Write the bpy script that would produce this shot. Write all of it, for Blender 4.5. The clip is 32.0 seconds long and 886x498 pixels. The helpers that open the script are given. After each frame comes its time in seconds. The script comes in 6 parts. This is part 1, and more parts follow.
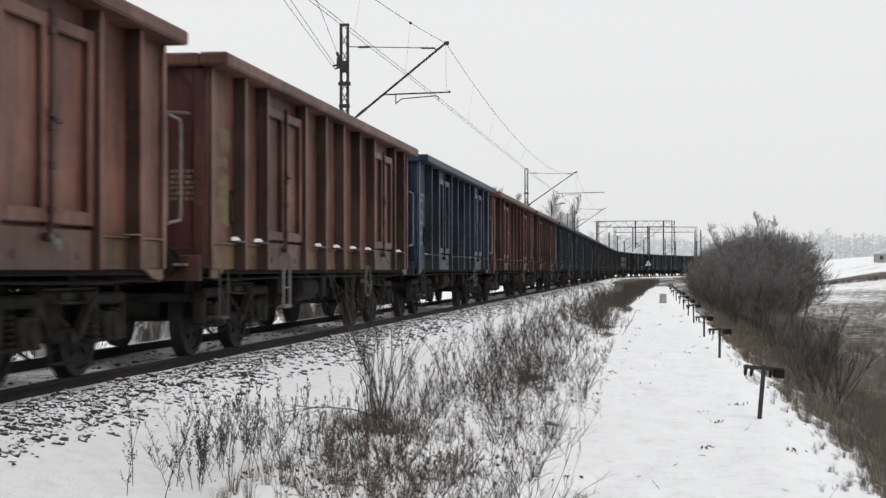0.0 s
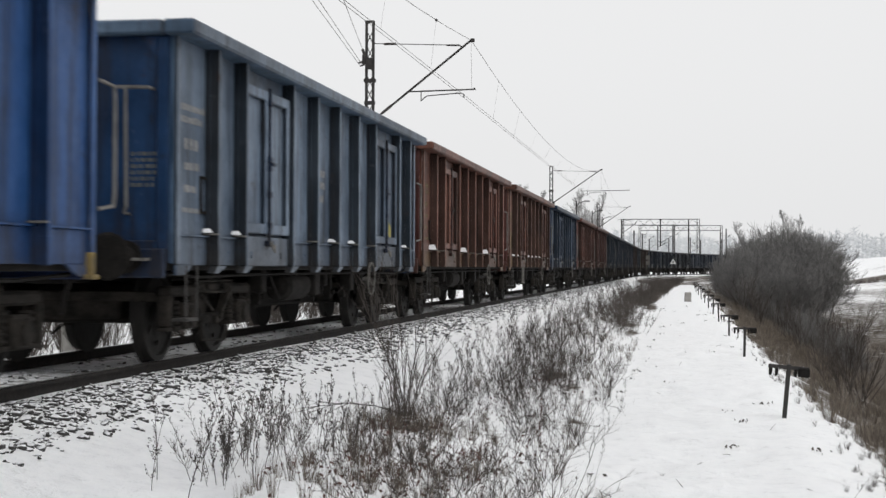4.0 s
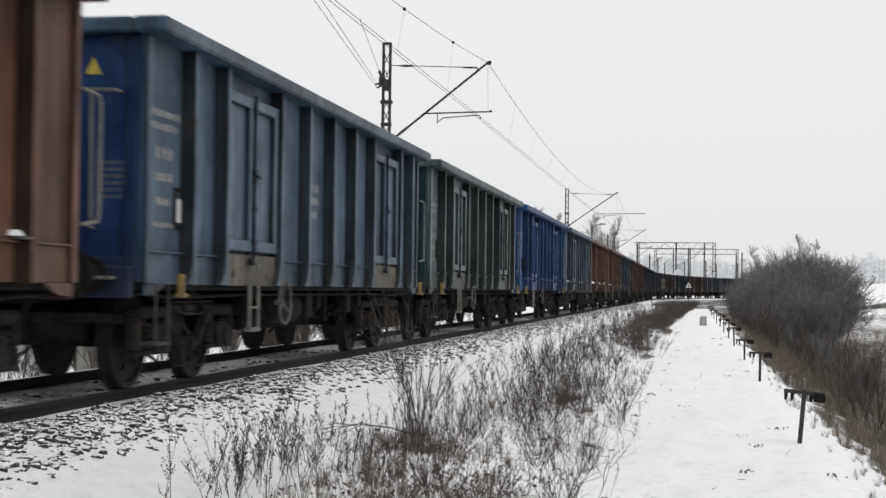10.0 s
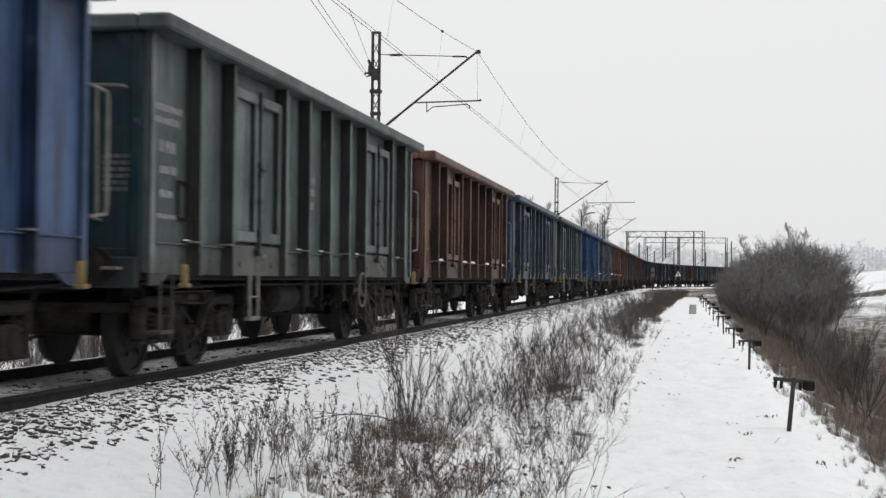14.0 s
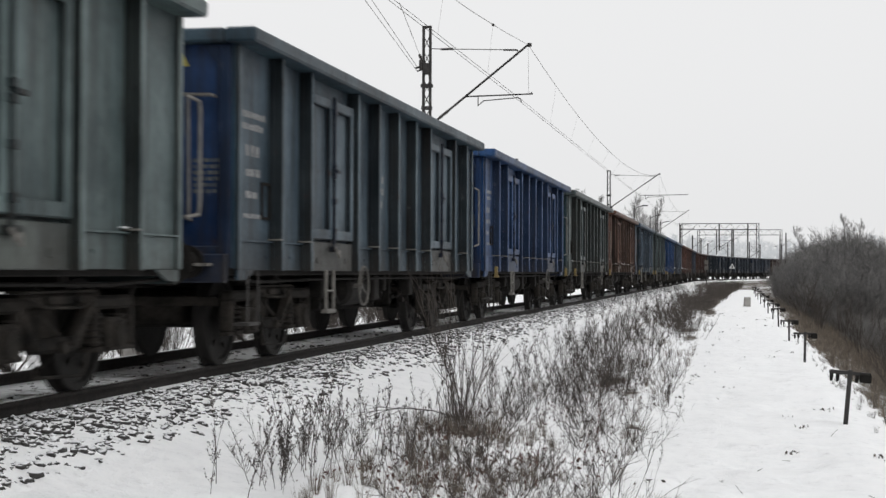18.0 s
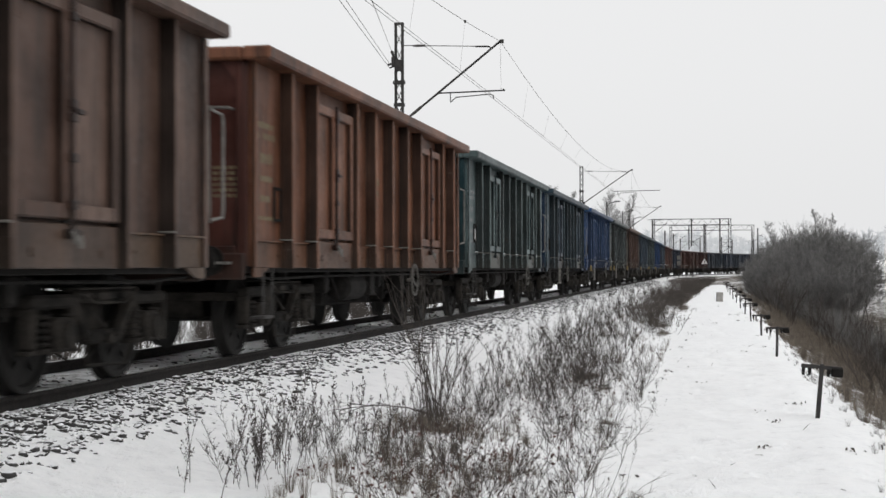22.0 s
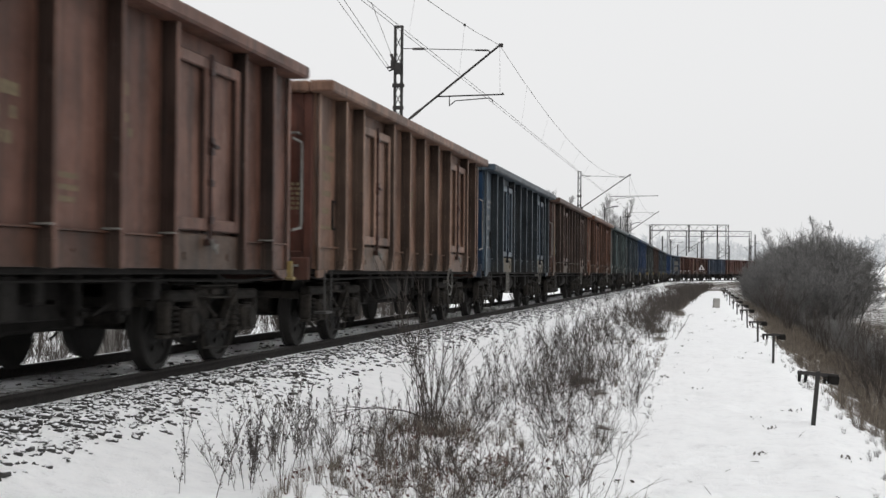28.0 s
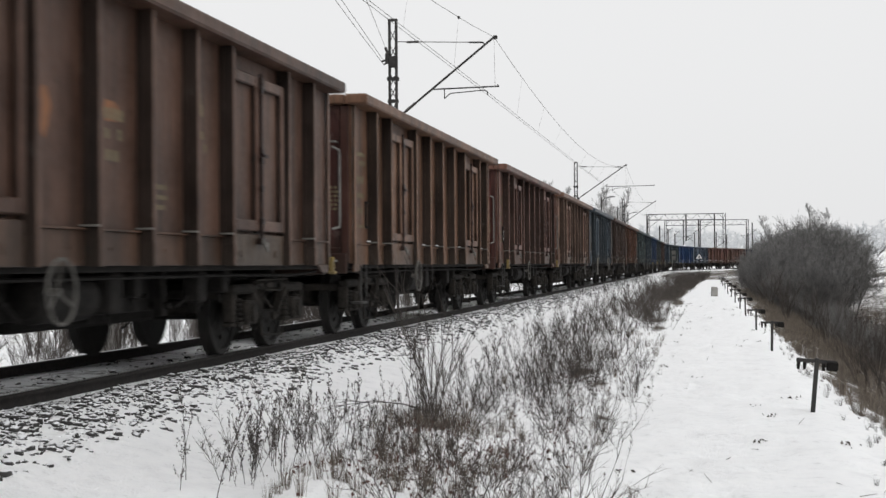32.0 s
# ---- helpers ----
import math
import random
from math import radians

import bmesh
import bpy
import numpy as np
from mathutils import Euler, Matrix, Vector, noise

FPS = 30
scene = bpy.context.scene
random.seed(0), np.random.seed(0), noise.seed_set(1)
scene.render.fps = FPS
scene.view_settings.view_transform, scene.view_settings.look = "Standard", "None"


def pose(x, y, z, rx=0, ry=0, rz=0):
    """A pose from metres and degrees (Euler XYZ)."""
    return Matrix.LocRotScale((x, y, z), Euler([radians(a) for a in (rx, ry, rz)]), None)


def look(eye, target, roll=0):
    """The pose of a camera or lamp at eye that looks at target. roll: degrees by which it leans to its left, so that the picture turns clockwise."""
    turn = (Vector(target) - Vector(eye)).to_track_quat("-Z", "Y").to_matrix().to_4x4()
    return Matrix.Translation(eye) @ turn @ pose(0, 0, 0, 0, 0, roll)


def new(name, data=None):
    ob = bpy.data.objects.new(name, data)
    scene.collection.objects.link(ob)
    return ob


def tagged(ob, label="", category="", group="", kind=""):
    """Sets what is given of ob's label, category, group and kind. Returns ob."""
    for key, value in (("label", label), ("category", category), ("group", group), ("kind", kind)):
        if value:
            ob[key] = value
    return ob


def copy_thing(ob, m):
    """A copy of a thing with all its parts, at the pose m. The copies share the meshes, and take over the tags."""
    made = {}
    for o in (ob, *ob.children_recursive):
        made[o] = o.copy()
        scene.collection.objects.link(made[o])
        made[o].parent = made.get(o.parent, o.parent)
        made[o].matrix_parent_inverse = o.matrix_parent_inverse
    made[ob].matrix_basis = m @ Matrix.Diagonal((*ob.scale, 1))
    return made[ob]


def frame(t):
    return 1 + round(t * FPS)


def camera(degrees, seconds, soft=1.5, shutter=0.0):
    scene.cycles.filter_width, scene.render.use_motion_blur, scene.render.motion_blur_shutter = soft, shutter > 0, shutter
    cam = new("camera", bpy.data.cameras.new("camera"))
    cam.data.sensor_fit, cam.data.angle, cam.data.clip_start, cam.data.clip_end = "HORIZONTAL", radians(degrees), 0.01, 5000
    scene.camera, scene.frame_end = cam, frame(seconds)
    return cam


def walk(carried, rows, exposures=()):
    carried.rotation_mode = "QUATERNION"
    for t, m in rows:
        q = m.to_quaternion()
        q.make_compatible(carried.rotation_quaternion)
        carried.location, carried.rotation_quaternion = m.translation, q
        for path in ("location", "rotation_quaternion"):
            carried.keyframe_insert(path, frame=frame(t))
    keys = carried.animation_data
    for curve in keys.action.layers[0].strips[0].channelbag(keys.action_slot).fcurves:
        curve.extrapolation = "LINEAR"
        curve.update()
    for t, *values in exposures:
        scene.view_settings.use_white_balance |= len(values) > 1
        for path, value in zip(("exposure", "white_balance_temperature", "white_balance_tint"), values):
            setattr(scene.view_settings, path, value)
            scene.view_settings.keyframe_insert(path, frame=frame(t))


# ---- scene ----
LENS = 33.85
EYE = (0.0, 0.0, 0.976)
VIEW = [  # seconds, yaw, pitch, roll
    (0, 8.23, 0.82, 0.05), (0.5, 8.48, 0.76, -0.18), (1, 8.66, 0.63, -0.21), (1.5, 8.58, 0.49, -0.33),
    (2, 9.06, 0.42, -0.49), (2.5, 9.47, 0.38, -0.35), (3, 9.26, 0.53, -0.27), (3.5, 9.10, 0.64, -0.21),
    (5.5, 9.68, 0.81, -0.46), (6, 9.58, 0.77, -0.56), (6.5, 9.80, 0.82, -0.45), (7, 10.05, 0.97, -0.28),
    (7.5, 9.77, 1.11, -0.58), (8, 9.93, 1.17, -0.66), (8.5, 9.52, 1.04, -0.54), (9, 9.48, 0.98, -0.79),
    (9.5, 9.49, 1.18, -0.71), (10, 9.78, 1.56, -0.71), (10.5, 9.95, 1.76, -0.75), (11, 9.40, 1.72, -0.83),
    (11.5, 9.48, 1.56, -0.99), (12, 8.98, 1.51, -0.69), (12.5, 8.46, 1.47, -0.78), (13, 9.01, 1.47, -0.86),
    (13.5, 9.38, 1.35, -0.66), (14, 9.38, 1.14, -0.56), (14.5, 9.70, 1.04, -0.28), (16.5, 10.41, 0.89, -0.14),
    (17, 10.77, 0.85, -0.24), (17.5, 11.38, 0.95, -0.15), (18, 11.44, 0.89, -0.21), (18.5, 11.78, 0.87, 0.04),
    (19, 11.74, 1.09, -0.17), (19.5, 11.76, 1.09, -0.28), (20, 11.29, 1.18, -0.45), (20.5, 11.23, 1.19, -0.41),
    (21, 10.90, 1.32, -0.35), (21.5, 10.17, 0.93, -0.28), (22, 10.39, 0.76, 0.09), (22.5, 11.40, 1.03, 0.05),
    (23, 11.06, 1.25, 0.04), (23.5, 10.82, 1.36, -0.46), (24, 10.27, 1.26, -0.01), (24.5, 10.44, 1.08, -0.07),
    (25, 10.63, 1.20, -0.14), (25.5, 10.73, 0.79, -0.32), (26, 10.88, 0.62, -0.16), (26.5, 10.93, 0.74, -0.59),
    (28.5, 10.12, 0.91, -0.33), (29, 10.22, 0.76, -0.07), (29.5, 10.74, 0.63, 0.21), (30, 10.85, 0.34, 0.30),
    (30.5, 10.44, 0.26, 0.35), (31, 10.15, 0.24, 0.32), (31.5, 10.02, 0.38, 0.23), (32, 10.19, 0.61, 0.40),
]
cam = camera(LENS, 32.0, soft=1.45, shutter=0.5)
walk(cam, [(t, pose(*EYE, 90 + p, r, y)) for t, y, p, r in VIEW])

# ---- sky and light ----
world = bpy.data.worlds.new("sky")
scene.world = world
world.use_nodes = True
wn = world.node_tree.nodes
wl = world.node_tree.links
sky = wn.new("ShaderNodeTexSky")
sky.sky_type = "NISHITA"
sky.sun_disc = False
sky.sun_elevation = radians(38)
sky.sun_rotation = radians(150)
sky.air_density, sky.dust_density, sky.ozone_density = 1.0, 6.0, 1.0
grey = wn.new("ShaderNodeHueSaturation")
grey.inputs["Saturation"].default_value = 0.04
cloud = wn.new("ShaderNodeMix")
cloud.data_type = "RGBA"
cloud.inputs[0].default_value = 0.86
cloud.inputs[7].default_value = (8.75, 8.78, 8.85, 1)
wl.new(sky.outputs[0], grey.inputs["Color"])
wl.new(grey.outputs[0], cloud.inputs[6])
wl.new(cloud.outputs[2], wn["Background"].inputs["Color"])
wn["Background"].inputs["Strength"].default_value = 0.105

sun = new("sun", bpy.data.lights.new("sun", "SUN"))
sun.data.energy, sun.data.angle, sun.data.color = 0.75, radians(40), (1.0, 0.985, 0.96)
sun.matrix_world = look((30, -40, 50), (0, 0, 0))
scene.view_settings.exposure = 0.0


# ---- materials ----
def material(name):
    m = bpy.data.materials.new(name)
    m.use_nodes = True
    return m, m.node_tree.nodes, m.node_tree.links, m.node_tree.nodes["Principled BSDF"]


def noise_at(n, l, scale, detail=4, rough=0.6, stretch=(1, 1, 1), world_space=False):
    tc = n.new("ShaderNodeNewGeometry") if world_space else n.new("ShaderNodeTexCoord")
    mp = n.new("ShaderNodeMapping")
    mp.inputs["Scale"].default_value = stretch
    l.new(tc.outputs["Position" if world_space else "Object"], mp.inputs["Vector"])
    t = n.new("ShaderNodeTexNoise")
    t.inputs["Scale"].default_value, t.inputs["Detail"].default_value, t.inputs["Roughness"].default_value = scale, detail, rough
    l.new(mp.outputs[0], t.inputs["Vector"])
    return t.outputs["Fac"]


def ramp(n, l, fac, lo, hi, a=0.0, b=1.0):
    r = n.new("ShaderNodeMapRange")
    r.inputs["From Min"].default_value, r.inputs["From Max"].default_value = lo, hi
    r.inputs["To Min"].default_value, r.inputs["To Max"].default_value = a, b
    l.new(fac, r.inputs["Value"])
    return r.outputs[0]


def mix(n, l, fac, a, b, mode="MIX"):
    x = n.new("ShaderNodeMix")
    x.data_type, x.blend_type = "RGBA", mode
    for i, v in ((0, fac), (6, a), (7, b)):
        if isinstance(v, bpy.types.NodeSocket):
            l.new(v, x.inputs[i])
        elif i == 0:
            x.inputs[0].default_value = v
        else:
            x.inputs[i].default_value = (*v, 1)
    return x.outputs[2]


def calc(n, l, op, a, b=0.0):
    x = n.new("ShaderNodeMath")
    x.operation = op
    for i, v in ((0, a), (1, b)):
        if isinstance(v, bpy.types.NodeSocket):
            l.new(v, x.inputs[i])
        else:
            x.inputs[i].default_value = v
    return x.outputs[0]


def bumped(n, l, bsdf, height, strength, distance):
    b = n.new("ShaderNodeBump")
    b.inputs["Strength"].default_value, b.inputs["Distance"].default_value = strength, distance
    l.new(height, b.inputs["Height"])
    l.new(b.outputs[0], bsdf.inputs["Normal"])


def simple(name, a, b, scale=6, rough=0.7, metal=0.0, bump=0.3, dist=0.004, detail=5, spec=0.5):
    m, n, l, p = material(name)
    f = noise_at(n, l, scale, detail)
    g = noise_at(n, l, scale * 7, 3)
    c = mix(n, l, ramp(n, l, f, 0.35, 0.65), a, b)
    c = mix(n, l, ramp(n, l, g, 0.3, 0.7, 0.0, 0.45), c, tuple(v * 0.6 for v in a))
    l.new(c, p.inputs["Base Color"])
    l.new(ramp(n, l, g, 0.2, 0.8, rough - 0.12, min(1, rough + 0.12)), p.inputs["Roughness"])
    p.inputs["Metallic"].default_value = metal
    p.inputs["Specular IOR Level"].default_value = spec
    bumped(n, l, p, g, bump, dist)
    return m


def wagon_paint():
    """Weathered paint with shading painted in: outward faces stay pale, narrow sides of ribs are darkened
    (by the alpha of the part's colour), with run marks, rust, scrapes and road dirt."""
    m, n, l, p = material("weathered_paint")
    info = n.new("ShaderNodeObjectInfo")
    tc = n.new("ShaderNodeTexCoord")
    move = n.new("ShaderNodeVectorMath")
    move.operation = "MULTIPLY_ADD"
    l.new(info.outputs["Random"], move.inputs[0])
    move.inputs[1].default_value = (17.0, 91.0, 43.0)
    l.new(tc.outputs["Object"], move.inputs[2])
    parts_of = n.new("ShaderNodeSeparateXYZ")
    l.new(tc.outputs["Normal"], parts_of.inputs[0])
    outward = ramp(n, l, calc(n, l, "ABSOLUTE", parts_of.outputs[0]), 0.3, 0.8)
    where = n.new("ShaderNodeSeparateXYZ")
    l.new(tc.outputs["Object"], where.inputs[0])

    def field(scale, detail, rough, stretch=(1, 1, 1)):
        mp = n.new("ShaderNodeMapping")
        mp.inputs["Scale"].default_value = stretch
        l.new(move.outputs[0], mp.inputs["Vector"])
        t = n.new("ShaderNodeTexNoise")
        t.inputs["Scale"].default_value, t.inputs["Detail"].default_value, t.inputs["Roughness"].default_value = scale, detail, rough
        l.new(mp.outputs[0], t.inputs["Vector"])
        return t.outputs["Fac"]

    dim_side = n.new("ShaderNodeHueSaturation")
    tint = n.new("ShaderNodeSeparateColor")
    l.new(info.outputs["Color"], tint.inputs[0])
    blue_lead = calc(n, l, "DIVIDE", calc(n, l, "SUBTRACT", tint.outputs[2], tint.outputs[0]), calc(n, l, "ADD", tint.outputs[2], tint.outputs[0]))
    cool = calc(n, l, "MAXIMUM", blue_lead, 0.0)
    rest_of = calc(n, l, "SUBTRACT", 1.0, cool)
    l.new(calc(n, l, "ADD", 1.0, calc(n, l, "MULTIPLY", calc(n, l, "MULTIPLY", cool, 2.5), calc(n, l, "MULTIPLY", rest_of, rest_of))), dim_side.inputs["Saturation"])
    l.new(info.outputs["Alpha"], dim_side.inputs["Value"])
    l.new(info.outputs["Color"], dim_side.inputs["Color"])
    base = mix(n, l, outward, dim_side.outputs[0], info.outputs["Color"])
    big = field(0.9, 5, 0.62)
    fine = field(14, 6, 0.72)
    runs = field(7, 5, 0.7, (1, 1, 0.06))
    thin = field(26, 3, 0.6, (1, 1, 0.03))
    spots = field(2.9, 9, 0.74)
    scrape = field(5.5, 6, 0.7, (1, 1, 0.7))
    deep = n.new("ShaderNodeHueSaturation")
    deep.inputs["Saturation"].default_value, deep.inputs["Value"].default_value = 1.1, 0.5
    l.new(base, deep.inputs["Color"])
    pale = mix(n, l, 1.0, mix(n, l, 0.02, base, (0.4, 0.39, 0.38)), (1.26, 1.24, 1.2), "MULTIPLY")
    c = mix(n, l, ramp(n, l, big, 0.36, 0.64), deep.outputs[0], pale)
    c = mix(n, l, ramp(n, l, runs, 0.47, 0.69, 0.0, 0.82), c, (0.012, 0.010, 0.009))
    c = mix(n, l, ramp(n, l, thin, 0.56, 0.72, 0.0, 0.3), c, pale)
    c = mix(n, l, ramp(n, l, spots, 0.61, 0.69, 0.0, 0.7), c, (0.036, 0.018, 0.012))
    c = mix(n, l, ramp(n, l, scrape, 0.64, 0.70, 0.0, 0.45), c, mix(n, l, 0.18, pale, (0.35, 0.34, 0.32)))
    c = mix(n, l, ramp(n, l, scrape, 0.36, 0.29, 0.0, 0.75), c, (0.010, 0.009, 0.008))
    splash = calc(n, l, "ADD", ramp(n, l, where.outputs[2], 0.95, 1.75, 0.55, 0.0), calc(n, l, "MULTIPLY", calc(n, l, "SUBTRACT", fine, 0.5), 0.9))
    c = mix(n, l, ramp(n, l, splash, 0.22, 0.75, 0.0, 0.6), c, (0.034, 0.028, 0.022))
    c = mix(n, l, ramp(n, l, fine, 0.62, 0.78, 0.0, 0.4), c, deep.outputs[0])
    l.new(c, p.inputs["Base Color"])
    l.new(ramp(n, l, fine, 0.3, 0.7, 0.40, 0.58), p.inputs["Roughness"])
    p.inputs["Specular IOR Level"].default_value = 0.2
    mixed = calc(n, l, "ADD", calc(n, l, "MULTIPLY", fine, 0.6), calc(n, l, "MULTIPLY", big, 6.0))
    bumped(n, l, p, mixed, 0.5, 0.008)
    return m


def snow_ground():
    """Trodden snow, the shade of its dents painted in grey; dry grass and bare soil show where the sheet's grass value
    is high.
    """
    m, n, l, p = material("snowy_ground")
    at = n.new("ShaderNodeAttribute")
    at.attribute_name = "grass"
    f1 = noise_at(n, l, 0.9, 6, 0.65)
    f2 = noise_at(n, l, 7, 6, 0.7)
    f3 = noise_at(n, l, 40, 4, 0.7)
    both = calc(n, l, "ADD", calc(n, l, "MULTIPLY", f1, 0.55), calc(n, l, "MULTIPLY", f2, 0.45))
    f0 = noise_at(n, l, 0.035, 5, 0.6, (1, 0.35, 1))
    both = calc(n, l, "ADD", both, calc(n, l, "MULTIPLY", calc(n, l, "SUBTRACT", f0, 0.5), 0.45))
    edge = calc(n, l, "ADD", both, calc(n, l, "SUBTRACT", at.outputs["Fac"], 0.5))
    grass = ramp(n, l, edge, 0.52, 0.62)
    snow = mix(n, l, ramp(n, l, f2, 0.35, 0.7), (0.955, 0.96, 0.965), (0.89, 0.90, 0.915))
    # grey mottling painted in for the soft shade of dents
    snow = mix(n, l, ramp(n, l, noise_at(n, l, 2.6, 5, 0.7), 0.50, 0.70, 0.0, 0.24), snow, (0.70, 0.705, 0.72))
    # thin snow over soil, strengthened to read as shade in dents
    thin = ramp(n, l, calc(n, l, "ADD", calc(n, l, "MULTIPLY", f2, 0.6), calc(n, l, "MULTIPLY", f3, 0.4)), 0.555, 0.69, 0.0, 0.42)
    snow = mix(n, l, thin, snow, (0.36, 0.34, 0.32))
    dry = mix(n, l, ramp(n, l, f2, 0.35, 0.65), (0.075, 0.060, 0.048), (0.15, 0.126, 0.102))
    dry = mix(n, l, ramp(n, l, f3, 0.4, 0.7), dry, (0.05, 0.042, 0.036))
    l.new(mix(n, l, grass, snow, dry), p.inputs["Base Color"])
    l.new(ramp(n, l, grass, 0, 1, 0.65, 0.95), p.inputs["Roughness"])
    p.inputs["Specular IOR Level"].default_value = 0.25
    h = calc(n, l, "ADD", calc(n, l, "MULTIPLY", f2, 1.0), calc(n, l, "MULTIPLY", f3, 0.25))
    bumped(n, l, p, h, 0.7, 0.07)
    return m


def dead_plant(name, a, b):
    """Dry stalks and twigs, each with its own tone."""
    m, n, l, p = material(name)
    geo = n.new("ShaderNodeNewGeometry")
    c = mix(n, l, geo.outputs["Random Per Island"], a, b)
    f = noise_at(n, l, 5, 4)
    c = mix(n, l, ramp(n, l, f, 0.35, 0.7, 0.0, 0.6), c, tuple(v * 0.5 for v in a))
    l.new(c, p.inputs["Base Color"])
    p.inputs["Roughness"].default_value = 0.95
    p.inputs["Specular IOR Level"].default_value = 0.1
    return m


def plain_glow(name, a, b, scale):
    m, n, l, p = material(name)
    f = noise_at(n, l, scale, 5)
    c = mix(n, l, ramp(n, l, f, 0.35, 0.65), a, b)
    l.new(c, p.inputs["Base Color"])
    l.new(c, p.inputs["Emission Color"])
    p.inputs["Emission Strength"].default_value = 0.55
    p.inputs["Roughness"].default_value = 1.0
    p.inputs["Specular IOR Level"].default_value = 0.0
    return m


def capped_stone():
    """Dark crushed stone with snow lying on its upper sides."""
    m, n, l, p = material("ballast_stone")
    geo = n.new("ShaderNodeNewGeometry")
    up = n.new("ShaderNodeSeparateXYZ")
    l.new(geo.outputs["Normal"], up.inputs[0])
    f = noise_at(n, l, 6, 4, 0.6, (1, 1, 1), True)
    c = mix(n, l, f, (0.018, 0.0175, 0.0175), (0.065, 0.062, 0.06))
    lying = ramp(n, l, calc(n, l, "ADD", up.outputs[2], calc(n, l, "MULTIPLY", calc(n, l, "SUBTRACT", f, 0.5), 1.6)), 0.58, 0.78)
    l.new(mix(n, l, lying, c, (0.84, 0.85, 0.87)), p.inputs["Base Color"])
    p.inputs["Roughness"].default_value = 0.9
    return m


M_PAINT = wagon_paint()
M_GROUND = snow_ground()
M_SNOW = simple("snow", (0.88, 0.89, 0.91), (0.80, 0.81, 0.84), 5, 0.7, 0, 0.4, 0.01)
M_UNDER = simple("grimy_steel", (0.009, 0.0084, 0.0078), (0.021, 0.019, 0.0175), 7, 0.9, 0.0, 0.4, spec=0.12)
M_BOGIE = simple("brake_dust_steel", (0.009, 0.0085, 0.008), (0.042, 0.037, 0.032), 5, 0.9, 0.0, 0.5, spec=0.10)
M_WHEEL = simple("dark_wheel_steel", (0.009, 0.0085, 0.008), (0.019, 0.017, 0.0155), 12, 0.75, 0.0, 0.3, spec=0.25)
M_TREAD = simple("polished_rail_steel", (0.42, 0.41, 0.40), (0.30, 0.29, 0.28), 14, 0.3, 0.9, 0.1)
M_RAIL = simple("rusty_rail", (0.012, 0.011, 0.0105), (0.028, 0.024, 0.022), 16, 0.85, 0.0, 0.4, spec=0.2)
M_YELLOW = simple("yellow_paint", (0.24, 0.165, 0.04), (0.10, 0.08, 0.045), 11, 0.6, 0, 0.3)
M_PALE = simple("pale_tube_paint", (0.17, 0.163, 0.15), (0.08, 0.074, 0.066), 11, 0.6, 0, 0.3)
M_RIM = simple("worn_handwheel_paint", (0.085, 0.08, 0.07), (0.045, 0.042, 0.037), 11, 0.6, 0, 0.3)
M_DULL = simple("dull_steel", (0.032, 0.030, 0.028), (0.016, 0.015, 0.014), 11, 0.7, 0, 0.3)
M_LETTER = simple("worn_white_lettering", (0.30, 0.30, 0.30), (0.10, 0.105, 0.11), 25, 0.7, 0, 0.1)
M_LETTER_END = simple("faint_end_lettering", (0.10, 0.105, 0.10), (0.04, 0.045, 0.05), 25, 0.7, 0, 0.1)
M_LETTER_Y = simple("worn_yellow_lettering", (0.18, 0.145, 0.075), (0.085, 0.066, 0.045), 25, 0.7, 0, 0.1)
M_SIGNYEL = simple("warning_yellow", (0.42, 0.36, 0.04), (0.30, 0.25, 0.05), 20, 0.5, 0, 0.1)
M_ORANGE = simple("rust_orange_paint", (0.27, 0.105, 0.036), (0.16, 0.070, 0.034), 9, 0.7, 0, 0.3)
M_OCHRE = simple("ochre_paint", (0.17, 0.115, 0.045), (0.10, 0.068, 0.036), 9, 0.7, 0, 0.3)
M_STONE = capped_stone()
M_SLEEPER = simple("concrete_sleeper", (0.10, 0.097, 0.092), (0.06, 0.057, 0.053), 8, 0.9, 0, 0.5)
M_CONCRETE = simple("weathered_concrete", (0.33, 0.32, 0.30), (0.22, 0.21, 0.20), 6, 0.9, 0, 0.5)
M_MAST = simple("mast_steel", (0.022, 0.021, 0.021), (0.045, 0.041, 0.039), 8, 0.75, 0.2, 0.3)
M_WIRE = simple("overhead_wire", (0.10, 0.095, 0.09), (0.15, 0.14, 0.13), 8, 0.6, 0.5, 0.0)
M_CERAMIC = simple("brown_insulator", (0.022, 0.017, 0.015), (0.034, 0.026, 0.022), 8, 0.35, 0, 0.1)
M_TWIG = simple("dark_twig_bark", (0.060, 0.052, 0.048), (0.11, 0.096, 0.086), 5, 0.95, 0, 0.2, spec=0.1)
# bark greyed and lightened to carry the haze over the thicket
M_THICKET = dead_plant("haze_greyed_bark", (0.13, 0.127, 0.125), (0.29, 0.283, 0.277))
# distant haze is painted into the tree crowns as a pale tone
M_HAZETWIG = dead_plant("haze_pale_twigs", (0.26, 0.257, 0.255), (0.44, 0.437, 0.435))
M_WEED = dead_plant("dry_weed", (0.045, 0.039, 0.036), (0.165, 0.147, 0.132))
M_SEED = dead_plant("dark_seed_heads", (0.040, 0.036, 0.034), (0.125, 0.112, 0.103))
M_DOCK = dead_plant("reddish_dead_leaves", (0.075, 0.040, 0.036), (0.17, 0.098, 0.085))
M_STRAW = dead_plant("dry_grass", (0.085, 0.071, 0.059), (0.30, 0.255, 0.21))
M_BARK = simple("tree_bark", (0.07, 0.06, 0.055), (0.15, 0.135, 0.125), 5, 0.95, 0, 0.4, spec=0.1)
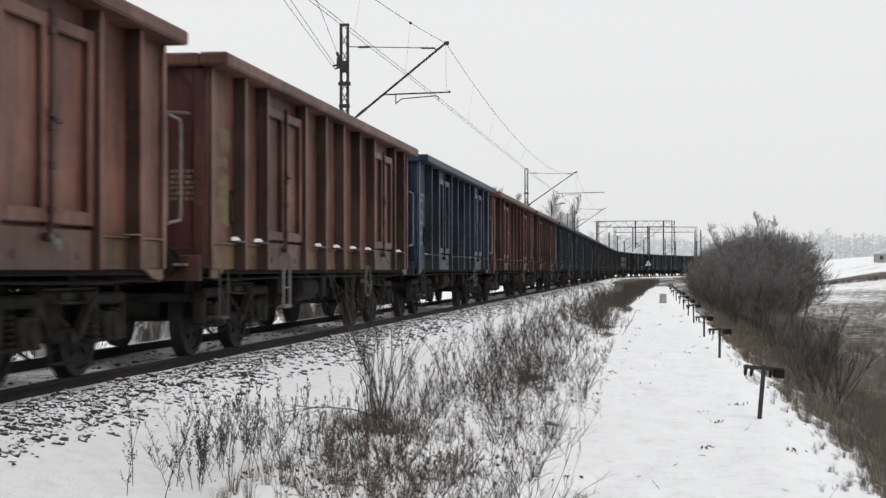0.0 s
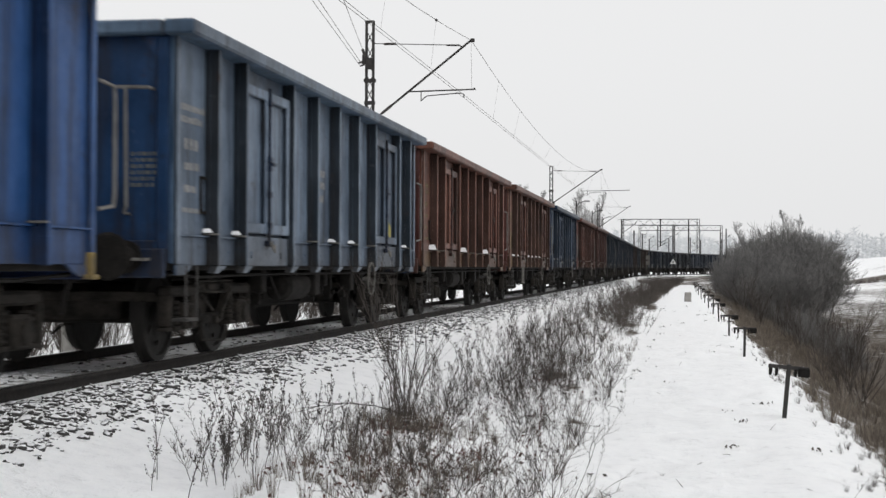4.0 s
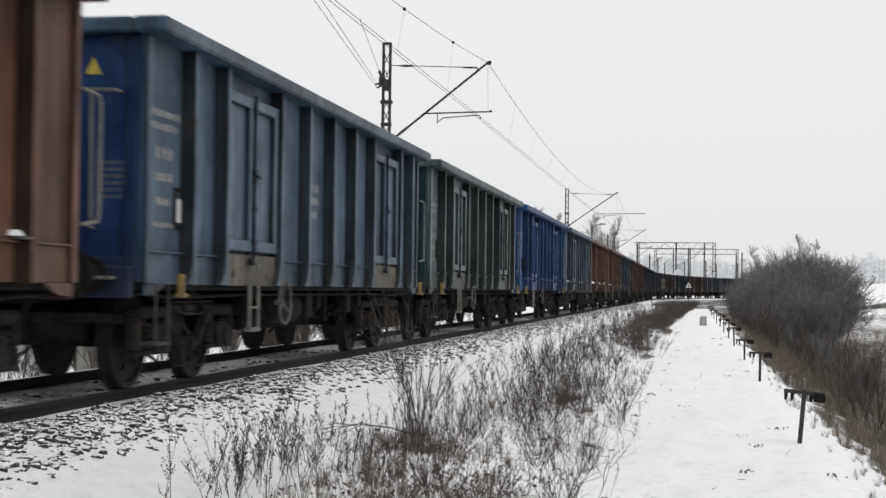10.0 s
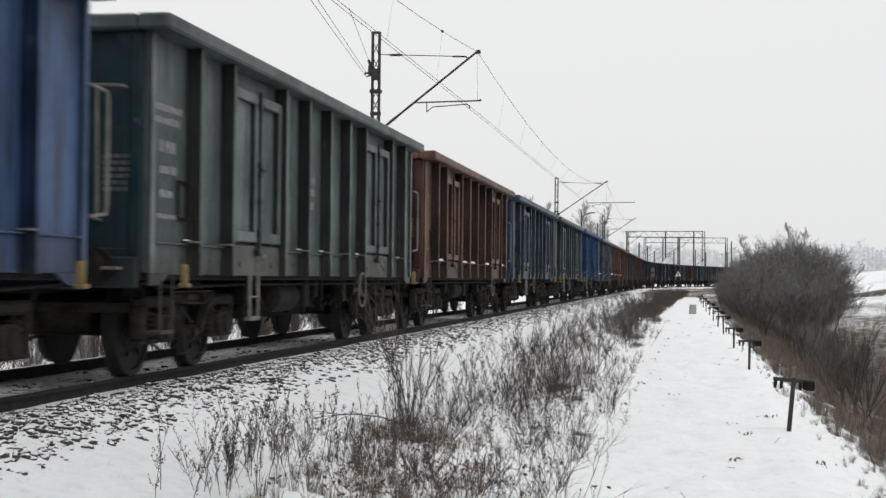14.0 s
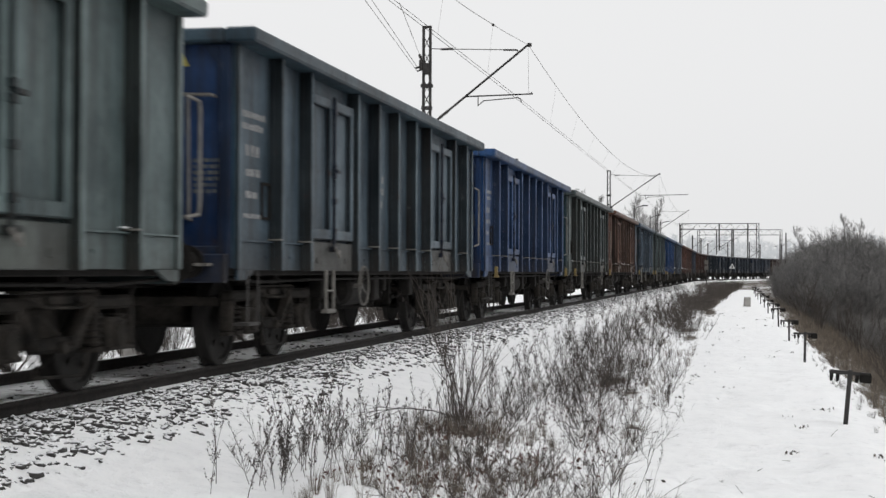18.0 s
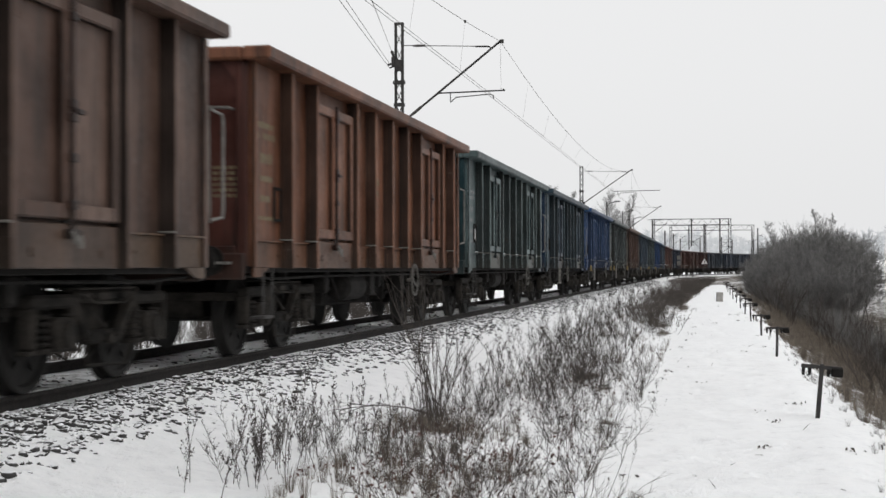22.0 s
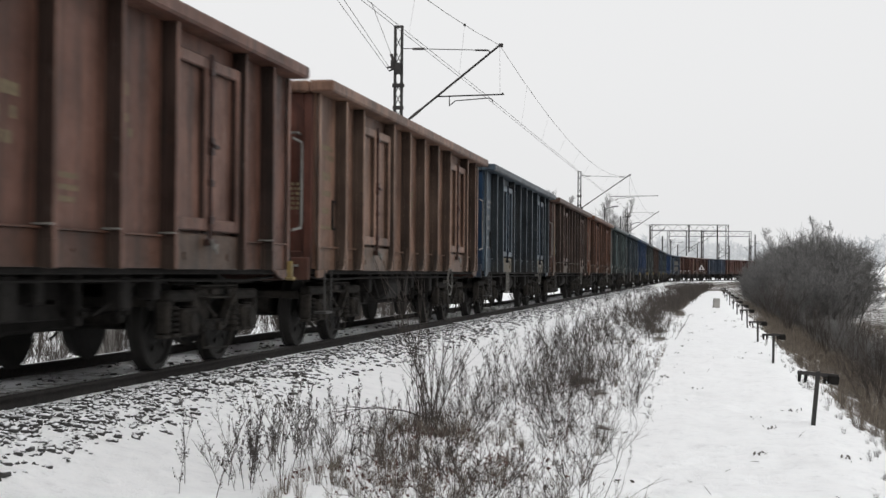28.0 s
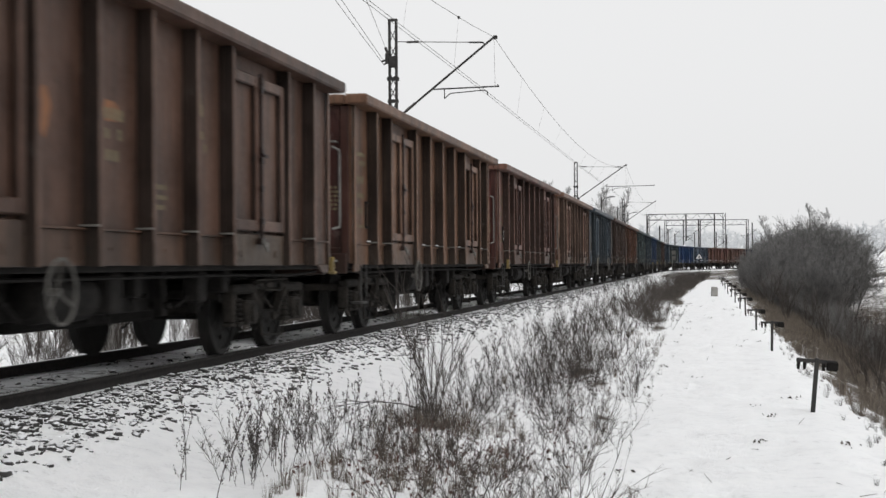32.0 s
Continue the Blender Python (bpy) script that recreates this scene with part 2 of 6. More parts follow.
# haze painted into the far woods: a pale colour that also glows
M_FAR_HAZE = plain_glow("distant_woods_in_haze", (0.35, 0.362, 0.375), (0.44, 0.45, 0.46), 0.05)
M_WHITE = simple("white_sign_face", (0.78, 0.78, 0.77), (0.68, 0.68, 0.67), 12, 0.5, 0, 0.1)
M_BLACK = simple("black_sign_paint", (0.02, 0.02, 0.02), (0.03, 0.03, 0.03), 12, 0.5, 0, 0.1)
M_COAL = simple("coal", (0.012, 0.012, 0.013), (0.03, 0.03, 0.032), 12, 0.6, 0, 0.8, 0.02)


# ---- mesh helpers ----
def box(bm, x0, x1, y0, y1, z0, z1, bevel=0.0):
    made = bmesh.ops.create_cube(bm, size=1)["verts"]
    for v in made:
        v.co = Vector(((x0 + x1) / 2 + v.co.x * (x1 - x0), (y0 + y1) / 2 + v.co.y * (y1 - y0), (z0 + z1) / 2 + v.co.z * (z1 - z0)))
    if bevel:
        edges = list({e for v in made for e in v.link_edges})
        bmesh.ops.bevel(bm, geom=edges, offset=bevel, segments=1, affect="EDGES", profile=0.5)


def rod(bm, a, b, r0, r1=None, sides=8):
    a, b = Vector(a), Vector(b)
    r1 = r0 if r1 is None else r1
    m = Matrix.Translation((a + b) / 2) @ (b - a).to_track_quat("Z", "Y").to_matrix().to_4x4()
    bmesh.ops.create_cone(bm, cap_ends=True, segments=sides, radius1=r0, radius2=r1, depth=(b - a).length, matrix=m)


def tube(bm, pts, r, sides=6):
    for a, b in zip(pts, pts[1:]):
        rod(bm, a, b, r, r, sides)
    for q in pts[1:-1]:
        bmesh.ops.create_icosphere(bm, subdivisions=1, radius=r * 1.05, matrix=Matrix.Translation(q))


def ring(bm, centre, axis, radius, r, segs=20, sides=6):
    q = Vector(axis).to_track_quat("Z", "Y").to_matrix()
    rows = []
    for i in range(segs):
        a = 2 * math.pi * i / segs
        out = q @ Vector((math.cos(a), math.sin(a), 0))
        up = q @ Vector((0, 0, 1))
        rows.append([bm.verts.new(Vector(centre) + out * (radius + r * math.cos(b)) + up * r * math.sin(b)) for b in [2 * math.pi * j / sides for j in range(sides)]])
    for i in range(segs):
        for j in range(sides):
            bm.faces.new((rows[i][j], rows[(i + 1) % segs][j], rows[(i + 1) % segs][(j + 1) % sides], rows[i][(j + 1) % sides]))


def lathe(bm, profile, segs=24, axis="X"):
    """A turned solid about an axis: profile of (along, radius)."""
    rows = []
    for u, r in profile:
        row = []
        for i in range(segs):
            a = 2 * math.pi * i / segs
            c, s = r * math.cos(a), r * math.sin(a)
            row.append(bm.verts.new((u, c, s) if axis == "X" else ((c, u, s) if axis == "Y" else (c, s, u))))
        rows.append(row)
    for p, q in zip(rows, rows[1:]):
        for i in range(segs):
            bm.faces.new((p[i], p[(i + 1) % segs], q[(i + 1) % segs], q[i]))
    for row in (rows[0], rows[-1]):
        bm.faces.new(row)


def mesh_of(name, bm, mat):
    bmesh.ops.recalc_face_normals(bm, faces=bm.faces[:])
    me = bpy.data.meshes.new(name)
    bm.to_mesh(me)
    bm.free()
    me.materials.append(mat)
    return me


def part(name, bm, mat, parent, label=""):
    ob = new(name, mesh_of(name, bm, mat) if isinstance(bm, bmesh.types.BMesh) else bm)
    ob.parent = parent
    if label:
        ob["label"] = label
    return ob


def arrays_mesh(name, verts, faces, mat, smooth=False):
    """A mesh from arrays: verts n x 3, faces m x k."""
    me = bpy.data.meshes.new(name)
    verts, faces = np.asarray(verts, np.float32), np.asarray(faces, np.int32)
    k = faces.shape[1]
    me.vertices.add(len(verts))
    me.vertices.foreach_set("co", verts.ravel())
    me.loops.add(faces.size)
    me.loops.foreach_set("vertex_index", faces.ravel())
    me.polygons.add(len(faces))
    me.polygons.foreach_set("loop_start", np.arange(0, faces.size, k, dtype=np.int32))
    me.update(calc_edges=True)
    if smooth:
        me.polygons.foreach_set("use_smooth", np.ones(len(faces), bool))
    me.materials.append(mat)
    return me


# ---- the line of the track ----
TRACK_X = -6.05
STEP = 0.5
S_ALONG = np.arange(-260.0, 640.0, STEP)
bend = np.where((S_ALONG > 172) & (S_ALONG < 258), 1 / 300, 0.0) + np.where((S_ALONG >= 258) & (S_ALONG < 335), -1 / 400, 0.0)
S_HEAD = np.cumsum(bend) * STEP
S_X = TRACK_X + (np.cumsum(np.sin(S_HEAD)) - np.sin(S_HEAD)) * STEP
S_Y = S_ALONG[0] + (np.cumsum(np.cos(S_HEAD)) - 1) * STEP


def on_track(s):
    """Place and heading (radians, to the right) of the track's middle at s metres along it."""
    return (float(np.interp(s, S_ALONG, S_X)), float(np.interp(s, S_ALONG, S_Y)), float(np.interp(s, S_ALONG, S_HEAD)))


def track_x(y):
    return np.interp(y, S_Y, S_X)


# ---- the ground ----
Q_PROFILE = [-400, -60, -14, -5, -3.2, -2.0, -1.3, 1.3, 2.0, 3.1, 4.2, 5.2, 7.2, 7.7, 8.6, 12.5, 16, 40]
Z_PROFILE = [-1.0, -1.3, -1.2, -0.9, -0.7, -0.33, -0.115, -0.115, -0.33, -0.52, -0.58, -0.64, -0.65, -0.74, -1.2, -3.0, -3.3, -3.4]


def ground_z(x, y, rough=True):
    q = x - track_x(y)
    z = np.interp(q, Q_PROFILE, Z_PROFILE)
    far = np.clip((np.hypot(x, y) - 150) / 550, 0, 1)
    rise = far * far * (3 - 2 * far)
    side = np.clip((q - 14) / 40, 0, 1)
    z = z + side * rise * 11.0
    side_left = np.clip((-q - 20) / 60, 0, 1)
    z = z + side_left * rise * 4.0
    if rough:
        a = noise.noise((x * 0.35, y * 0.35, 0)) * 0.05 + noise.noise((x * 1.4, y * 1.4, 3)) * 0.022 + noise.noise((x * 4.5, y * 4.5, 5)) * 0.008
        if 4.6 < q < 7.9 and y < 90:
            trodden = min(1.0, (q - 4.6) / 0.7, (7.9 - q) / 0.5)
            dents = noise.noise((x * 2.4, y * 2.0, 13)) * 0.032 + min(0.0, noise.noise((x * 1.5, y * 1.3, 17)) + 0.12) * 0.10
            dents += min(0.0, noise.noise((x * 3.6, y * 2.8, 27)) + 0.25) * 0.12
            a += trodden * dents
        calm = 0.25 if abs(q) < 1.7 else 1.0
        mound = 0.10 * max(0.0, noise.noise((x * 0.6, y * 0.25, 9))) * min(1.0, (q - 3.0) / 0.4, (5.3 - q) / 0.6) if 3.0 < q < 5.3 else 0.0
        z = z + a * calm + mound
    return float(z)


def grass_share(q, y):
    """How much dry grass shows through the snow."""
    keys = [-80, -30, -8, -3.5, -1.9, 1.9, 2.9, 3.5, 4.5, 5.0, 5.5, 7.2, 7.8, 8.6, 12, 18, 40, 90]
    vals = [0.50, 0.48, 0.40, 0.30, 0.42, 0.36, 0.30, 0.46, 0.49, 0.44, 0.34, 0.31, 0.50, 0.66, 0.72, 0.66, 0.64, 0.50]
    v = float(np.interp(q, keys, vals))
    # trodden, dirty snow between the rails
    if abs(q) < 0.8:
        v = 0.50
    # weeds close over the path further on
    if 4.0 < q < 7.6 and y > 60:
        edge = float(np.interp(y, [60, 80, 110, 135, 170, 400], [5.2, 5.4, 5.75, 6.2, 7.0, 7.2]))
        v = max(v, 0.66 * min(1.0, max(0.0, (edge - q) / 0.35)))
    if y > 138 and 1.8 < q < 11:
        v = max(v, 0.62)
    # bare dark banks at the edge of the path
    for bq, by, rq, ry in ((4.65, 19.3, 0.26, 0.9), (4.3, 21.0, 0.35, 1.2), (4.9, 36.5, 0.35, 2.4), (4.7, 41, 0.4, 3), (5.0, 15.2, 0.14, 0.25), (4.95, 60, 0.4, 8), (4.8, 85, 0.5, 12), (3.6, 13.4, 0.3, 0.45)):
        v = max(v, 0.74 * math.exp(-(((q - bq) / rq) ** 2 + ((y - by) / ry) ** 2) * 0.7))
    if q > 8:
        v += float(np.interp(y, [0, 60, 140, 240, 300, 372, 385, 450, 470], [0.0, 0.0, -0.02, -0.08, -0.16, -0.16, 0.06, 0.04, -0.19]))
    return v


def build_ground():
    qs = np.concatenate([[-2600, -1500, -800, -400, -200, -110, -70, -45, -30, -22, -17, -13, -10, -8, -6.5, -5.2], np.arange(-4.2, -1.8, 0.3),
                         np.arange(-1.8, 2.0, 0.22), np.arange(2.0, 8.6, 0.11), np.arange(8.6, 16, 0.4), [17, 19, 22, 26, 31, 38, 48, 62, 80, 105, 140, 190, 260, 360, 500, 800, 1500, 2600]])
    ys = np.concatenate([[-2600, -1400, -700, -300, -150, -80, -45, -25, -14, -8, -4, -1, 2, 4, 5.5], np.arange(7, 30, 0.16), np.arange(30, 60, 0.5), np.arange(60, 130, 1.5),
                         np.arange(130, 340, 4.0), [355, 375, 400, 430, 470, 520, 580, 650, 740, 850, 1000, 1300, 1700, 2300, 3000]])
    verts, share = [], []
    for y in ys:
        tx = float(track_x(y))
        for q in qs:
            verts.append((tx + q, y, ground_z(tx + q, y)))
            share.append(grass_share(q, y))
    n = len(qs)
    i, j = np.meshgrid(np.arange(len(ys) - 1), np.arange(n - 1), indexing="ij")
    a = (i * n + j).ravel()
    me = arrays_mesh("ground", verts, np.stack([a, a + 1, a + n + 1, a + n], 1), M_GROUND, smooth=True)
    at = me.attributes.new("grass", "FLOAT", "POINT")
    at.data.foreach_set("value", np.array(share, np.float32))
    return tagged(new("ground", me), "uneven snow-covered embankment and fields with dry grass patches", "ground", kind="structure")


build_ground()


# ---- rails and sleepers ----
RAIL_SHAPE = [(-0.075, -0.172), (0.075, -0.172), (0.072, -0.158), (0.012, -0.14), (0.010, -0.05), (0.036, -0.036), (0.036, -0.008), (0.028, 0.0), (-0.028, 0.0), (-0.036, -0.008), (-0.036, -0.036), (-0.010, -0.05), (-0.012, -0.14), (-0.072, -0.158)]


def build_rail(offset):
    stations = np.concatenate([np.arange(-60, 150, 5.0), np.arange(150, 420, 3.0)])
    verts = []
    for s in stations:
        x, y, a = on_track(s)
        for u, z in RAIL_SHAPE:
            q = offset + u
            verts.append((x + q * math.cos(a), y - q * math.sin(a), z))
    n = len(RAIL_SHAPE)
    faces = [(i * n + j, i * n + (j + 1) % n, (i + 1) * n + (j + 1) % n, (i + 1) * n + j) for i in range(len(stations) - 1) for j in range(n)]
    me = arrays_mesh("rail", verts, faces, M_RAIL)
    me.materials.append(M_TREAD)
    for p in me.polygons:
        if p.index % n == 7:
            p.material_index = 1
    return tagged(new("rail", me), "rusty steel rail with a bright worn top", "rail", "rails of the track", "structure")


for side in (-0.755, 0.755):
    build_rail(side)


# ---- freight wagons ----
WHEEL_AT = 1.2
# two makes of wagon: closely spaced and widely spaced side posts
POSTS_CLOSE = [0.12, 1.15, 2.20, 4.22, 5.30, 6.42, 7.53, 8.57, 10.55, 11.62, 12.68]
POSTS_WIDE = [0.12, 1.05, 2.02, 3.97, 5.19, 6.40, 7.62, 8.83, 10.78, 11.75, 12.68]
WIDE_MAKE = (-19, -16, -13, -10, -7, -5, -3, -1, 0, 1, 3, 4, 5, 12, 13, 14, 15, 18)


def wheelset_mesh():
    bm = bmesh.new()
    for sgn in (-1, 1):
        prof = [(0.70, 0.10), (0.70, 0.40), (0.69, 0.455), (0.69, 0.490), (0.715, 0.490), (0.725, 0.462), (0.82, 0.455), (0.82, 0.40), (0.79, 0.385), (0.775, 0.20), (0.83, 0.13), (0.83, 0.10)]
        lathe(bm, [(sgn * u, r) for u, r in prof], 28)
    rod(bm, (-1.08, 0, 0), (1.08, 0, 0), 0.075, 0.075, 12)
    for sgn in (-1, 1):
        for i in range(6):
            a = i * math.pi / 3
            rod(bm, (sgn * 0.80, 0.27 * math.cos(a), 0.27 * math.sin(a)), (sgn * 0.825, 0.27 * math.cos(a), 0.27 * math.sin(a)), 0.03, 0.03, 6)
    return mesh_of("wheelset", bm, M_WHEEL)


def bogie_frame_mesh():
    """Welded frame: arched side beams with an open window over a belly beam, cross beam and brake hangers."""
    bm = bmesh.new()
    for sgn in (-1, 1):
        x0, x1 = sorted((sgn * 0.96, sgn * 1.10))
        box(bm, x0, x1, -0.62, 0.62, 0.70, 0.80, 0.025)
        box(bm, x0 - 0.02, x1 + 0.02, -0.60, 0.60, 0.805, 0.825, 0.004)
        box(bm, x0, x1, -0.36, 0.36, 0.36, 0.47, 0.03)
        for e in (-1, 1):
            rod(bm, (sgn * 1.03, e * 0.33, 0.42), (sgn * 1.03, e * 0.60, 0.74), 0.065, 0.065, 6)
            y0, y1 = sorted((e * 0.58, e * 1.36))
            box(bm, x0, x1, y0, y1, 0.665, 0.775, 0.025)
            for u in (0.60, 1.28):
                y0, y1 = sorted((e * u, e * (u + 0.085)))
                box(bm, x0, x1, y0, y1, 0.36, 0.69, 0.02)
            y0, y1 = sorted((e * 0.555, e * 1.41))
            box(bm, x0 + 0.02, x1 - 0.02, y0, y1, 0.325, 0.36, 0.008)
        # outside: damper links, brake levers and a bent guard pipe low over the rail
        s = sgn * 1.125
        rod(bm, (s, 0.50, 0.72), (s, 0.12, 0.42), 0.022, 0.022, 6)
        rod(bm, (s, -0.46, 0.66), (s, -0.10, 0.50), 0.016, 0.016, 6)
        tube(bm, [(s, -0.52, 0.40), (s, -0.46, 0.20), (s, 0.30, 0.17), (s, 0.44, 0.36)], 0.014, 5)
        tube(bm, [(s, -0.60, 0.78), (s, -0.30, 0.70), (s, 0.32, 0.69), (s, 0.58, 0.80)], 0.012, 5)
        rod(bm, (s - 0.02 * sgn, 0.0, 0.40), (s + 0.02 * sgn, 0.0, 0.40), 0.05, 0.05, 10)
        for e in (-1, 1):
            rod(bm, (s - 0.02 * sgn, e * 0.25, 0.755), (s + 0.012 * sgn, e * 0.25, 0.755), 0.03, 0.03, 8)
    box(bm, -0.95, 0.95, -0.24, 0.24, 0.38, 0.79, 0.03)
    box(bm, -0.55, 0.55, -1.30, 1.30, 0.42, 0.66, 0.03)
    rod(bm, (0, 0, 0.78), (0, 0, 0.95), 0.2, 0.2, 14)
    for e in (-1, 1):
        box(bm, -0.95, 0.95, e * 1.30 - 0.05, e * 1.30 + 0.05, 0.62, 0.72, 0.01)
        for sgn in (-1, 1):
            box(bm, sgn * 0.75 - 0.05, sgn * 0.75 + 0.05, e * 0.40 - 0.035, e * 0.40 + 0.035, 0.30, 0.62, 0.02)
            rod(bm, (sgn * 0.75, e * 0.42, 0.55), (sgn * 0.75, e * 0.42, 0.92), 0.02, 0.02, 6)
            rod(bm, (sgn * 0.82, e * 0.42, 0.30), (sgn * 0.82, e * 0.18, 0.22), 0.02, 0.02, 6)
    return mesh_of("bogie", bm, M_BOGIE)


def axle_box_mesh():
    bm = bmesh.new()
    box(bm, 0.94, 1.16, -0.16, 0.16, 0.34, 0.60, 0.03)
    rod(bm, (1.14, 0, 0.46), (1.20, 0, 0.46), 0.11, 0.10, 14)
    return mesh_of("axle_box", bm, M_BOGIE)


def spring_mesh():
    bm = bmesh.new()
    for i in range(5):
        ring(bm, (1.03, 0, 0.40 + i * 0.052), (0, 0, 1), 0.07, 0.018, 10, 5)
    rod(bm, (1.03, 0, 0.36), (1.03, 0, 0.68), 0.03, 0.03, 6)
    box(bm, 0.95, 1.11, -0.09, 0.09, 0.33, 0.37, 0.008)
    return mesh_of("spring", bm, M_BOGIE)


def buffer_mesh():
    bm = bmesh.new()
    lathe(bm, [(0.0, 0.16), (0.05, 0.16), (0.05, 0.11), (0.30, 0.105), (0.30, 0.085), (0.42, 0.085), (0.43, 0.21), (0.455, 0.225), (0.47, 0.20)], 18, "Y")
    return mesh_of("buffer", bm, M_UNDER)


def mirrored(me, name):
    """The same mesh on the other side of the wagon (x mirrored)."""
    m = me.copy()
    m.name = name
    m.transform(Matrix.Diagonal((-1, 1, 1, 1)))
    m.flip_normals()
    return m


def wagon_floor_mesh():
    bm = bmesh.new()
    box(bm, -1.24, 1.24, -6.25, 6.25, 1.14, 1.22)
    return mesh_of("floor", bm, M_UNDER)


def side_sheet_mesh():
    bm = bmesh.new()
    box(bm, 1.31, 1.345, -6.30, 6.30, 1.00, 3.20)
    return mesh_of("side_sheet", bm, M_PAINT)


def end_sheet_mesh():
    bm = bmesh.new()
    box(bm, -1.249, 1.249, -6.31, -6.265, 1.00, 3.20)
    return mesh_of("end_sheet", bm, M_PAINT)


def chord_mesh():
    bm = bmesh.new()
    for sgn in (-1, 1):
        x0, x1 = sorted((sgn * 1.22, sgn * 1.54))
        box(bm, x0, x1, -6.46, 6.38, 3.178, 3.32, 0.022)
        y0, y1 = (6.20, 6.38) if sgn > 0 else (-6.46, -6.20)
        box(bm, -1.215, 1.215, y0, y1, 3.18, 3.317, 0.022)
    return mesh_of("top_chord", bm, M_PAINT)


def post_mesh(w=0.030, depth=1.50, corner=False):
    bm = bmesh.new()
    if corner:
        box(bm, 1.3595, depth, -w, w, 0.985, 3.174, 0.010)
        return mesh_of("post", bm, M_PAINT)
    box(bm, 1.3455 + 0.048, depth, -w, w, 0.985, 3.174, 0.008)
    box(bm, 1.3455, 1.40, -w, w, 1.2835, 3.174)
    box(bm, 1.3595, 1.40, -w, w, 0.985, 1.2615)
    # foot plate over the sill
    box(bm, 1.406, depth + 0.006, -w * 1.12, w * 1.12, 0.975, 1.20, 0.010)
    return mesh_of("post", bm, M_PAINT)


def door_leaf_mesh(wide):
    """One hinged leaf: a sunk plate inside a proud border."""
    bm = bmesh.new()
    h = wide / 2
    box(bm, 1.346, 1.385, -h, h, 1.34, 2.99)
    b = 0.11
    for y0, y1, z0, z1 in ((-h, -h + b, 1.34, 2.99), (h - b, h, 1.34, 2.99), (-h + b, h - b, 1.34, 1.46), (-h + b, h - b, 2.87, 2.99)):
        box(bm, 1.385, 1.452, y0, y1, z0, z1, 0.014)
    for z in (1.55, 2.75):
        rod(bm, (1.45, -h + 0.02, z - 0.05), (1.45, -h + 0.02, z + 0.05), 0.028, 0.028, 8)
    return mesh_of("door_leaf", bm, M_PAINT)


def door_lock_mesh():
    bm = bmesh.new()
    # dark strip added in the gap between the leaves to deepen its shade
    box(bm, 1.386, 1.425, -0.022, 0.022, 1.32, 3.0)
    rod(bm, (1.462, 0, 1.24), (1.462, 0, 3.02), 0.020, 0.020, 8)
    for z in (1.45, 1.80, 2.10, 2.20, 2.85):
        box(bm, 1.426, 1.492, -0.048, 0.048, z - 0.035, z + 0.035, 0.008)
    box(bm, 1.455, 1.50, 0.01, 0.16, 2.13, 2.17, 0.006)
    box(bm, 1.434, 1.50, -0.10, 0.10, 1.20, 1.27, 0.012)
    return mesh_of("door_lock", bm, M_PAINT)


def door_handle_mesh():
    bm = bmesh.new()
    tube(bm, [(1.51, -0.09, 1.25), (1.525, -0.05, 1.17), (1.53, 0.0, 1.21), (1.525, 0.02, 1.13)], 0.017, 6)
    return mesh_of("door_handle", bm, M_PALE)


def sill_mesh():
    bm = bmesh.new()
    box(bm, 1.346, 1.358, -6.30, 6.30, 0.985, 1.262, 0.004)
    box(bm, 1.346, 1.392, -6.30, 6.30, 1.263, 1.282, 0.004)
    for e in (-1, 1):
        for y in np.arange(0.6, 6.2, 0.8):
            rod(bm, (1.357, e * y, 1.12), (1.37, e * y, 1.12), 0.016, 0.016, 6)
    return mesh_of("sill", bm, M_PAINT)


def flap_mesh():
    bm = bmesh.new()
    box(bm, 1.394, 1.432, -0.92, 0.92, 0.978, 1.31, 0.010)
    for y in (-0.6, 0.6):
        rod(bm, (1.43, y, 1.10), (1.447, y, 1.10), 0.04, 0.035, 8)
    return mesh_of("flap", bm, M_PAINT)


def end_rib_mesh():
    bm = bmesh.new()
    for e in (-1, 1):
        x0, x1 = sorted((e * 1.13, e * 1.248))
        box(bm, x0, x1, -6.36, -6.311, 1.00, 3.174, 0.015)
        v = [bm.verts.new((e * x, y, z)) for y in (-6.355, -6.312) for x, z in ((0.96, 3.172), (1.128, 3.172), (1.128, 2.96))]
        for f in ((0, 1, 2), (5, 4, 3), (0, 3, 4, 1), (1, 4, 5, 2), (2, 5, 3, 0)):
            bm.faces.new([v[i] for i in f])
    box(bm, -1.129, 1.129, -6.355, -6.312, 1.00, 1.22, 0.012)
    box(bm, -0.05, 0.05, -6.375, -6.313, 1.221, 3.172, 0.012)
    return mesh_of("end_rib", bm, M_PAINT)


def headstock_mesh():
    bm = bmesh.new()
    box(bm, -1.24, 1.24, -6.46, -6.37, 0.86, 1.14, 0.015)
    box(bm, -0.12, 0.12, -6.68, -6.46, 0.98, 1.10, 0.02)
    ring(bm, (0, -6.72, 0.98), (1, 0, 0), 0.08, 0.025, 12, 6)
    return mesh_of("headstock", bm, M_PAINT)


def hose_mesh():
    bm = bmesh.new()
    tube(bm, [(0.35, -6.47, 0.9), (0.36, -6.64, 0.74), (0.34, -6.70, 0.52)], 0.025)
    return mesh_of("hose", bm, M_UNDER)


def handrail_mesh():
    bm = bmesh.new()
    tube(bm, [(1.08, -6.31, 2.67), (1.08, -6.44, 2.67), (0.74, -6.44, 2.68)], 0.017)
    tube(bm, [(0.85, -6.44, 2.675), (0.865, -6.44, 1.54), (0.84, -6.42, 1.48), (0.84, -6.31, 1.47)], 0.017)
    return mesh_of("handrail", bm, M_PALE)


